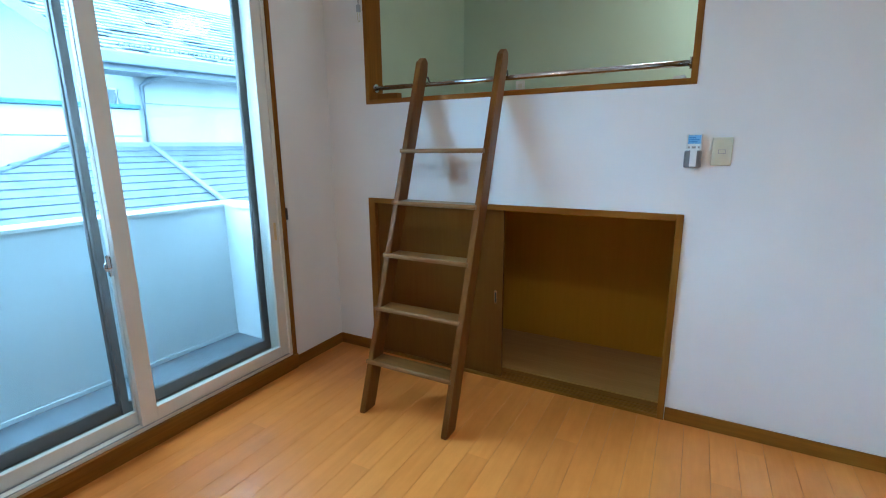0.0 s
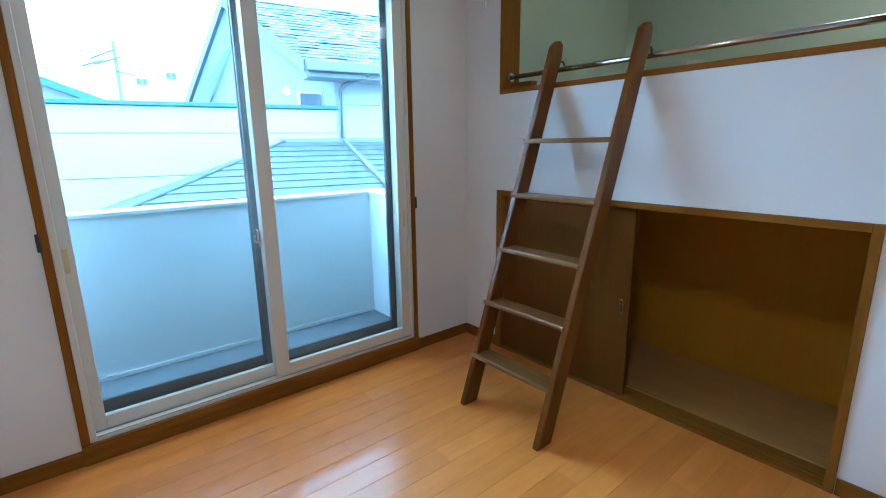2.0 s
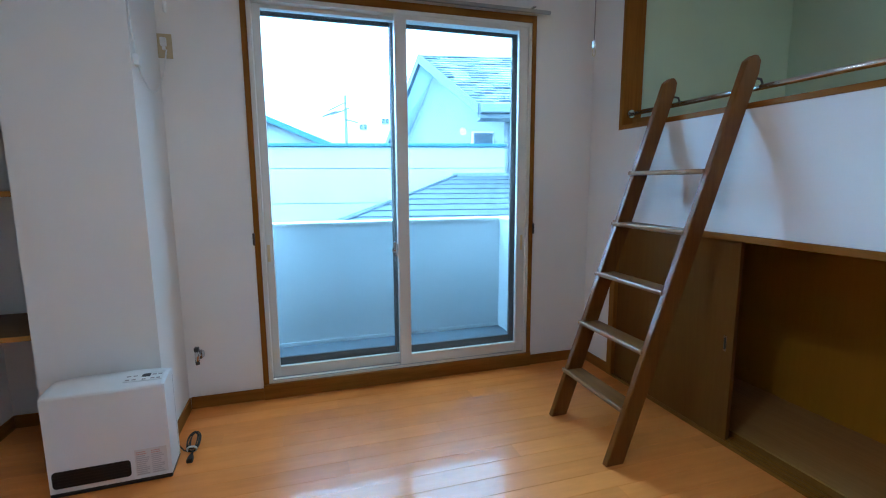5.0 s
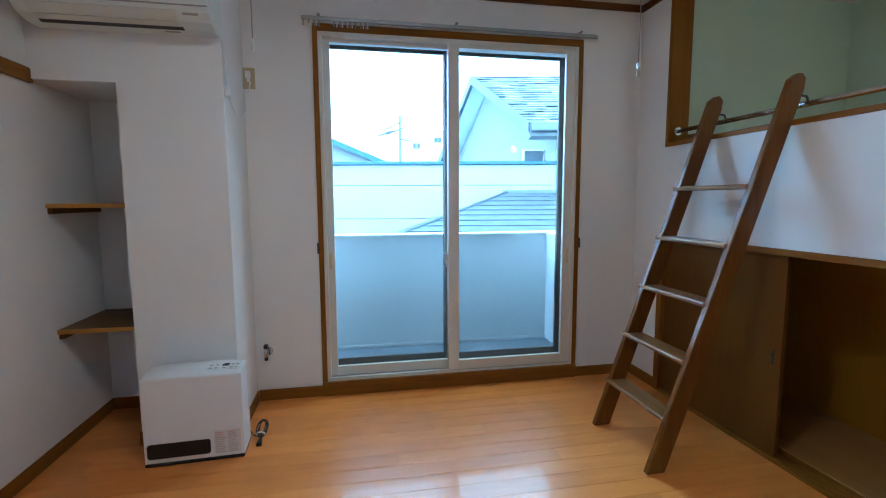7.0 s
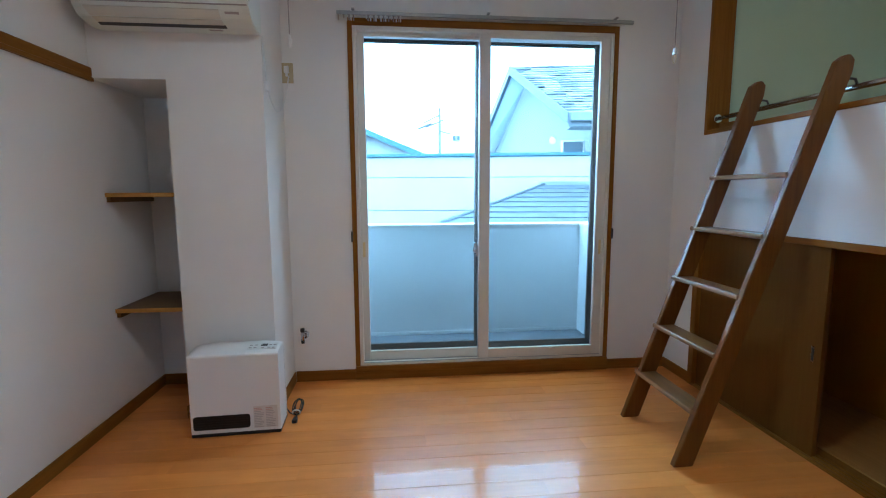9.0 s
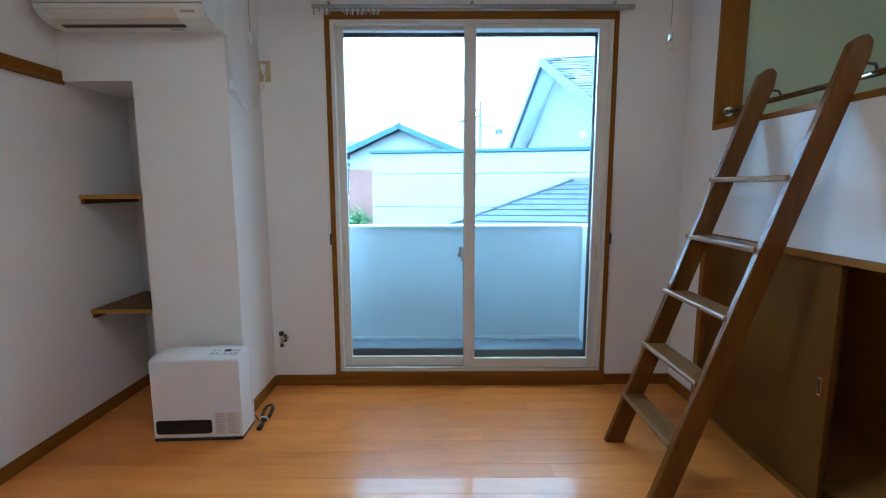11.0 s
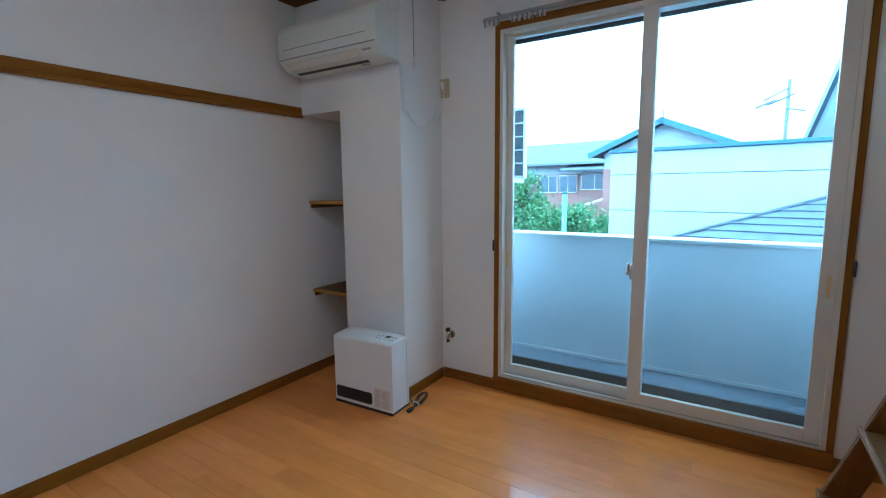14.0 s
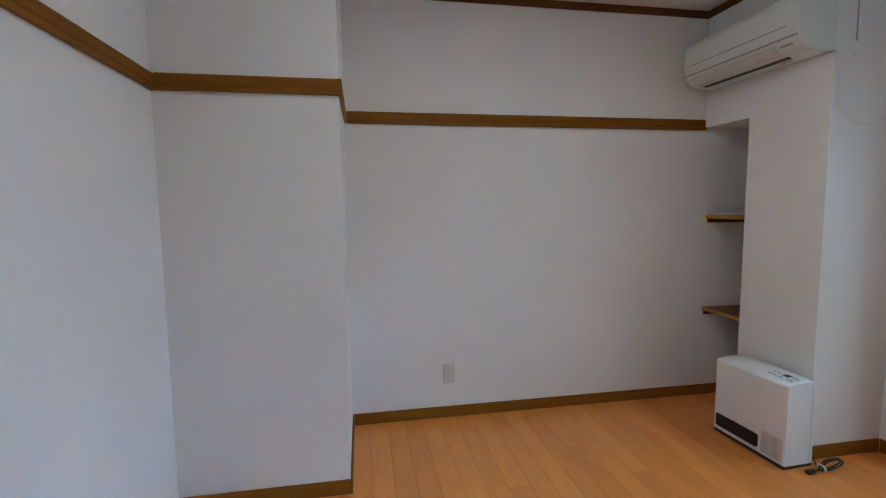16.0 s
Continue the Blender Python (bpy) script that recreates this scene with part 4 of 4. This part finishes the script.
part("pane", ext(bars((1.45, 1.78, 8.285, 8.30, 1.83, 2.03))), WINDOWDARK, gw)
part("vent_hood", ext(tube(bmesh.new(), [(1.30, 8.55, 2.10), (1.28, 8.42, 2.06)], 0.06, 10)), SASH, house)
part("aerial", ext(tube(bmesh.new(), [(1.70, 8.10, 1.82), (1.76, 8.10, 2.02)], 0.006, 6)), DARK, house)
# low hipped roof against the wall
U0, ZT, D0 = 1.13, 1.290, 8.02
NR = 17
for k in range(NR):
    a0, a1 = k * 0.20, k * 0.20 + 0.225
    bm = bmesh.new()
    slab(bm, [(U0 - a0, D0 - a0, ZT - SL * a0 + 0.004), (9.0, D0 - a0, ZT - SL * a0 + 0.004), (9.0, D0 - a1, ZT - SL * a1 + 0.022), (U0 - a1, D0 - a1, ZT - SL * a1 + 0.022)], 0.016)
    part("roof_course", ext(bm), SLATE, house)
    bm = bmesh.new()
    slab(bm, [(U0 - a0, D0 - a0, ZT - SL * a0 + 0.004), (U0 - a0, D0, ZT - SL * a0 + 0.004), (U0 - a1, D0, ZT - SL * a1 + 0.022), (U0 - a1, D0 - a1, ZT - SL * a1 + 0.022)], 0.016)
    part("roof_course", ext(bm), SLATE, house)
part("hip_flashing", ext(tube(bmesh.new(), [(U0, D0, ZT + 0.02), (U0 - 3.4, D0 - 3.4, ZT - SL * 3.4 + 0.03)], 0.022, 8)), SLATE, house)
part("wall_flashing", ext(bars((U0 - 0.1, 9.0, D0 - 0.04, D0 - 0.005, ZT - 0.01, ZT + 0.05))), FASCIA, house)
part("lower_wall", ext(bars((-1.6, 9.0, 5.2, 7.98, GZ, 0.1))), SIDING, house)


# blue-trimmed gable house
def gable_house(name, u0, u1, d0, d1, zw, zp, wallm, trimm, label):
    h = out_thing(name, (u0 + u1) / 2, (d0 + d1) / 2, GZ, label, "house")
    um = (u0 + u1) / 2
    part("wall", ext(prism(bmesh.new(), [(u0 + 0.4, GZ), (u1 - 0.4, GZ), (u1 - 0.4, zw), (um, zp - 0.15), (u0 + 0.4, zw)], "y", d0 + 0.3, d1)), wallm, h)
    for ue in (u0, u1):
        bm = bmesh.new()
        slab(bm, [(um, d0, zp), (um, d1, zp), (ue, d1, zw), (ue, d0, zw)], 0.1)
        part("roof", ext(bm), SLATE, h)
        bm = bmesh.new()
        slab(bm, [(um, d0 - 0.04, zp + 0.01), (um, d0, zp + 0.01), (ue, d0, zw + 0.01), (ue, d0 - 0.04, zw + 0.01)], 0.16)
        part("barge_board", ext(bm), TEAL, h, "teal barge board")
    part("finial", ext(tube(bmesh.new(), [(um, d0 + 0.1, zp), (um, d0 + 0.1, zp + 0.22)], 0.02, 6)), FASCIA, h)
    return h


bh = gable_house("gable_house", -5.62, -1.40, 14.0, 22.0, 2.20, 3.09, SIDING, TEAL, "white gable house with teal roof edges")
part("side_wall", ext(bars((-5.23, -5.20, 14.3, 22.0, GZ, 1.9))), PINK, bh, "pinkish side wall")
part("pink_front", ext(bars((-5.22, -4.2, 14.26, 14.299, GZ, 1.75))), PINK, bh, "pinkish lower wall")

th = out_thing("tiled_house", -11, 22, GZ, "pinkish house with a long grey roof and wide windows", "house")
part("wall", ext(bars((-20, -7.3, 20.3, 27, GZ, 2.3))), PINK, th)
part("upper_band", ext(bars((-20, -7.3, 20.26, 20.3, 1.80, 2.28))), SIDING, th, "white band under the eaves")
bm = bmesh.new()
slab(bm, [(-20.5, 19.6, 2.30), (-6.9, 19.6, 2.30), (-6.9, 23.5, 3.55), (-20.5, 23.5, 3.55)], 0.12)
part("roof", ext(bm), SLATE, th)
bm = bmesh.new()
slab(bm, [(-20.5, 27.5, 2.30), (-6.9, 27.5, 2.30), (-6.9, 23.5, 3.55), (-20.5, 23.5, 3.55)], 0.12)
part("roof", ext(bm), SLATE, th)
part("gutter", ext(bars((-20.5, -6.9, 19.5, 19.6, 2.2, 2.3))), FASCIA, th)
bm = bmesh.new()
slab(bm, [(-9.4, 19.0, 1.95), (-7.0, 19.0, 1.95), (-7.0, 20.3, 2.25), (-9.4, 20.3, 2.25)], 0.08)
part("canopy", ext(bm), SLATE, th, "small tiled canopy")
for u0, u1, z0, z1 in ((-13.2, -12.3, 0.95, 1.75), (-12.2, -11.2, 0.95, 1.75), (-11.0, -10.1, 0.95, 1.75), (-10.0, -9.1, 0.95, 1.75), (-8.9, -7.6, 1.08, 1.78)):
    w = part("window", ext(bars((u0, u1, 20.22, 20.3, z0, z1))), SASH, th, "white framed window")
    um = (u0 + u1) / 2
    for a0, a1 in ((u0 + 0.03, um - 0.02), (um + 0.02, u1 - 0.03)):
        part("pane", ext(bars((a0, a1, 20.20, 20.219, z0 + 0.03, z1 - 0.03))), WINDOWDARK, w)
stair = part("stair_rail", ext(tube(bmesh.new(), [(-9.0, 18.6, 0.1), (-7.0, 18.6, 0.75)], 0.05, 8)), SASH, th, "pale sloping rail")

post = out_thing("post", -4.2, 10.0, GZ, "pale blue pipe post among the shrubs", "post")
part("pipe", ext(tube(bmesh.new(), [(-4.2, 10.0, GZ), (-4.2, 10.0, 1.08)], 0.055, 12)), POLEBLUE, post)
part("cap", ext(tube(bmesh.new(), [(-4.2, 10.0, 1.08), (-4.2, 10.0, 1.13)], 0.062, 12)), TEAL, post, "teal cap")


def tree(u, d, z, ru, rz, count, seed, label):
    t = out_thing("tree", u, d, GZ, label, "tree", "trees behind the balcony")
    r = random.Random(seed)
    bm = bmesh.new()
    for k in range(5):
        a = k * 1.256 + r.uniform(-0.3, 0.3)
        p0, p3 = Vector((u, d, GZ)), Vector((u + ru * 0.6 * math.cos(a), d + ru * 0.5 * math.sin(a), z + rz * r.uniform(-0.2, 0.5)))
        mid = Vector((u + 0.05 * math.cos(a), d + 0.05 * math.sin(a), GZ + (z - GZ) * 0.55))
        tube(bm, [p0, mid, mid.lerp(p3, 0.5) + Vector((0, 0, 0.1)), p3], 0.05 if k else 0.09, 6)
    part("trunk", ext(bm), BARK, t)
    clumps = [(Vector((r.gauss(0, 0.5) * ru, r.gauss(0, 0.4) * ru, r.gauss(0, 0.42) * rz)), r.uniform(0.18, 0.42) * min(ru, 1.0)) for _ in range(26)]
    verts, faces = [], []
    for _ in range(count * 2):
        c, cr_ = clumps[r.randrange(len(clumps))]
        p = Vector((u, d, z)) + c + Vector((r.gauss(0, 1), r.gauss(0, 1), r.gauss(0, 0.8))) * cr_ * 0.55
        q = Euler((r.uniform(0, 6.3), r.uniform(0, 6.3), r.uniform(0, 6.3))).to_matrix()
        s = r.uniform(0.032, 0.062)
        k = len(verts)
        verts += [p + q @ Vector(w) * s for w in ((-1, 0, 0), (-0.2, -0.5, 0.1), (1, 0, 0), (-0.2, 0.5, 0.1))]
        faces.append((k, k + 1, k + 2, k + 3))
    me = bpy.data.meshes.new("crown")
    me.from_pydata([OUT @ v for v in verts], [], faces)
    me.materials.append(LEAF)
    cr2 = new("crown", me)
    cr2.parent = t
    cr2.matrix_parent_inverse = t.matrix_basis.inverted()
    return t


tree(-6.75, 12.0, 0.95, 0.95, 0.85, 3600, 1, "bushy green tree with some yellowing leaves")
tree(-5.65, 11.6, 0.10, 1.0, 0.65, 3200, 2, "leafy green shrub behind the balcony wall")
tree(-4.55, 11.8, 0.05, 0.9, 0.55, 3000, 3, "leafy green shrub beside the pale post")
tree(-7.6, 11.0, 0.0, 0.9, 0.6, 2600, 4, "leafy green shrub behind the balcony wall")

# far block and utility pole
far = out_thing("apartment_block", -4, 44, GZ, "far white apartment block with small windows", "building")
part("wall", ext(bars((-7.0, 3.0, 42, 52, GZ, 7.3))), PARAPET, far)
for u0, z0 in ((-2.68, 5.72), (-0.78, 6.22)):
    w = part("window", ext(bars((u0, u0 + 0.74, 41.9, 42, z0, z0 + 0.5))), SASH, far)
    part("pane", ext(bars((u0 + 0.05, u0 + 0.35, 41.85, 41.9, z0 + 0.04, z0 + 0.46))), WINDOWDARK, w)
    part("pane", ext(bars((u0 + 0.39, u0 + 0.69, 41.85, 41.9, z0 + 0.04, z0 + 0.46))), WINDOWDARK, w)
pole = out_thing("utility_pole", -2.7, 30, GZ, "pale utility pole with crossarms", "utility pole")
part("shaft", ext(tube(bmesh.new(), [(-2.7, 30, GZ), (-2.7, 30, 6.5)], 0.085, 10)), POLEGREY, pole)
for u0, u1, z0, z1 in ((-3.75, -2.70, 5.55, 6.05), (-4.10, -3.20, 5.20, 5.55), (-3.60, -2.40, 5.30, 5.75)):
    part("crossarm", ext(tube(bmesh.new(), [(u0, 29.95, z0), (u1, 29.95, z1)], 0.05, 6)), POLEGREY, pole)
part("crossarm", ext(tube(bmesh.new(), [(-2.72, 29.9, 5.05), (-1.95, 29.9, 4.85)], 0.04, 6)), POLEGREY, pole)

# ---- floorboards ----
floor = tagged(new("floor"), "varnished light maple strip flooring", "floor", kind="structure")
PW = 0.0985
rnd = random.Random(11)
xs = [-1.094 + PW * k for k in range(-11, 26)]
shared = {}


def board(x0, x1, y0, y1):
    key = (round(x1 - x0, 4), round(y1 - y0, 3))
    if key not in shared:
        w, ln = x1 - x0, y1 - y0
        bm = bmesh.new()
        o = [(0.0003, -0.015), (w - 0.0003, -0.015), (w - 0.0003, -0.0008), (w - 0.0010, 0.0), (0.0010, 0.0), (0.0003, -0.0008)]
        prism(bm, o, "y", 0.0001, ln - 0.0001)
        me = bpy.data.meshes.new("floorboard")
        bm.to_mesh(me)
        bm.free()
        me.materials.append(FLOORWOOD)
        shared[key] = me
    ob = new("floorboard", shared[key])
    ob.location = (x0, y0, 0)
    ob.parent = floor


for r_, (xa, xb) in enumerate(zip(xs, xs[1:])):
    xa, xb = max(xa, XA), min(xb, XE)
    if xb - xa < 0.01:
        continue
    lo = YS if xb <= XB + 0.06 else YB
    y = lo - (0.3, 0.9, 0.6, 0.15, 0.75, 0.45)[r_ % 6] * 1.818
    while y < YN:
        y2 = y + 1.818
        a, b = max(y, lo), min(y2, YN)
        if b - a > 0.01:
            board(xa, xb, a, b)
        y = y2
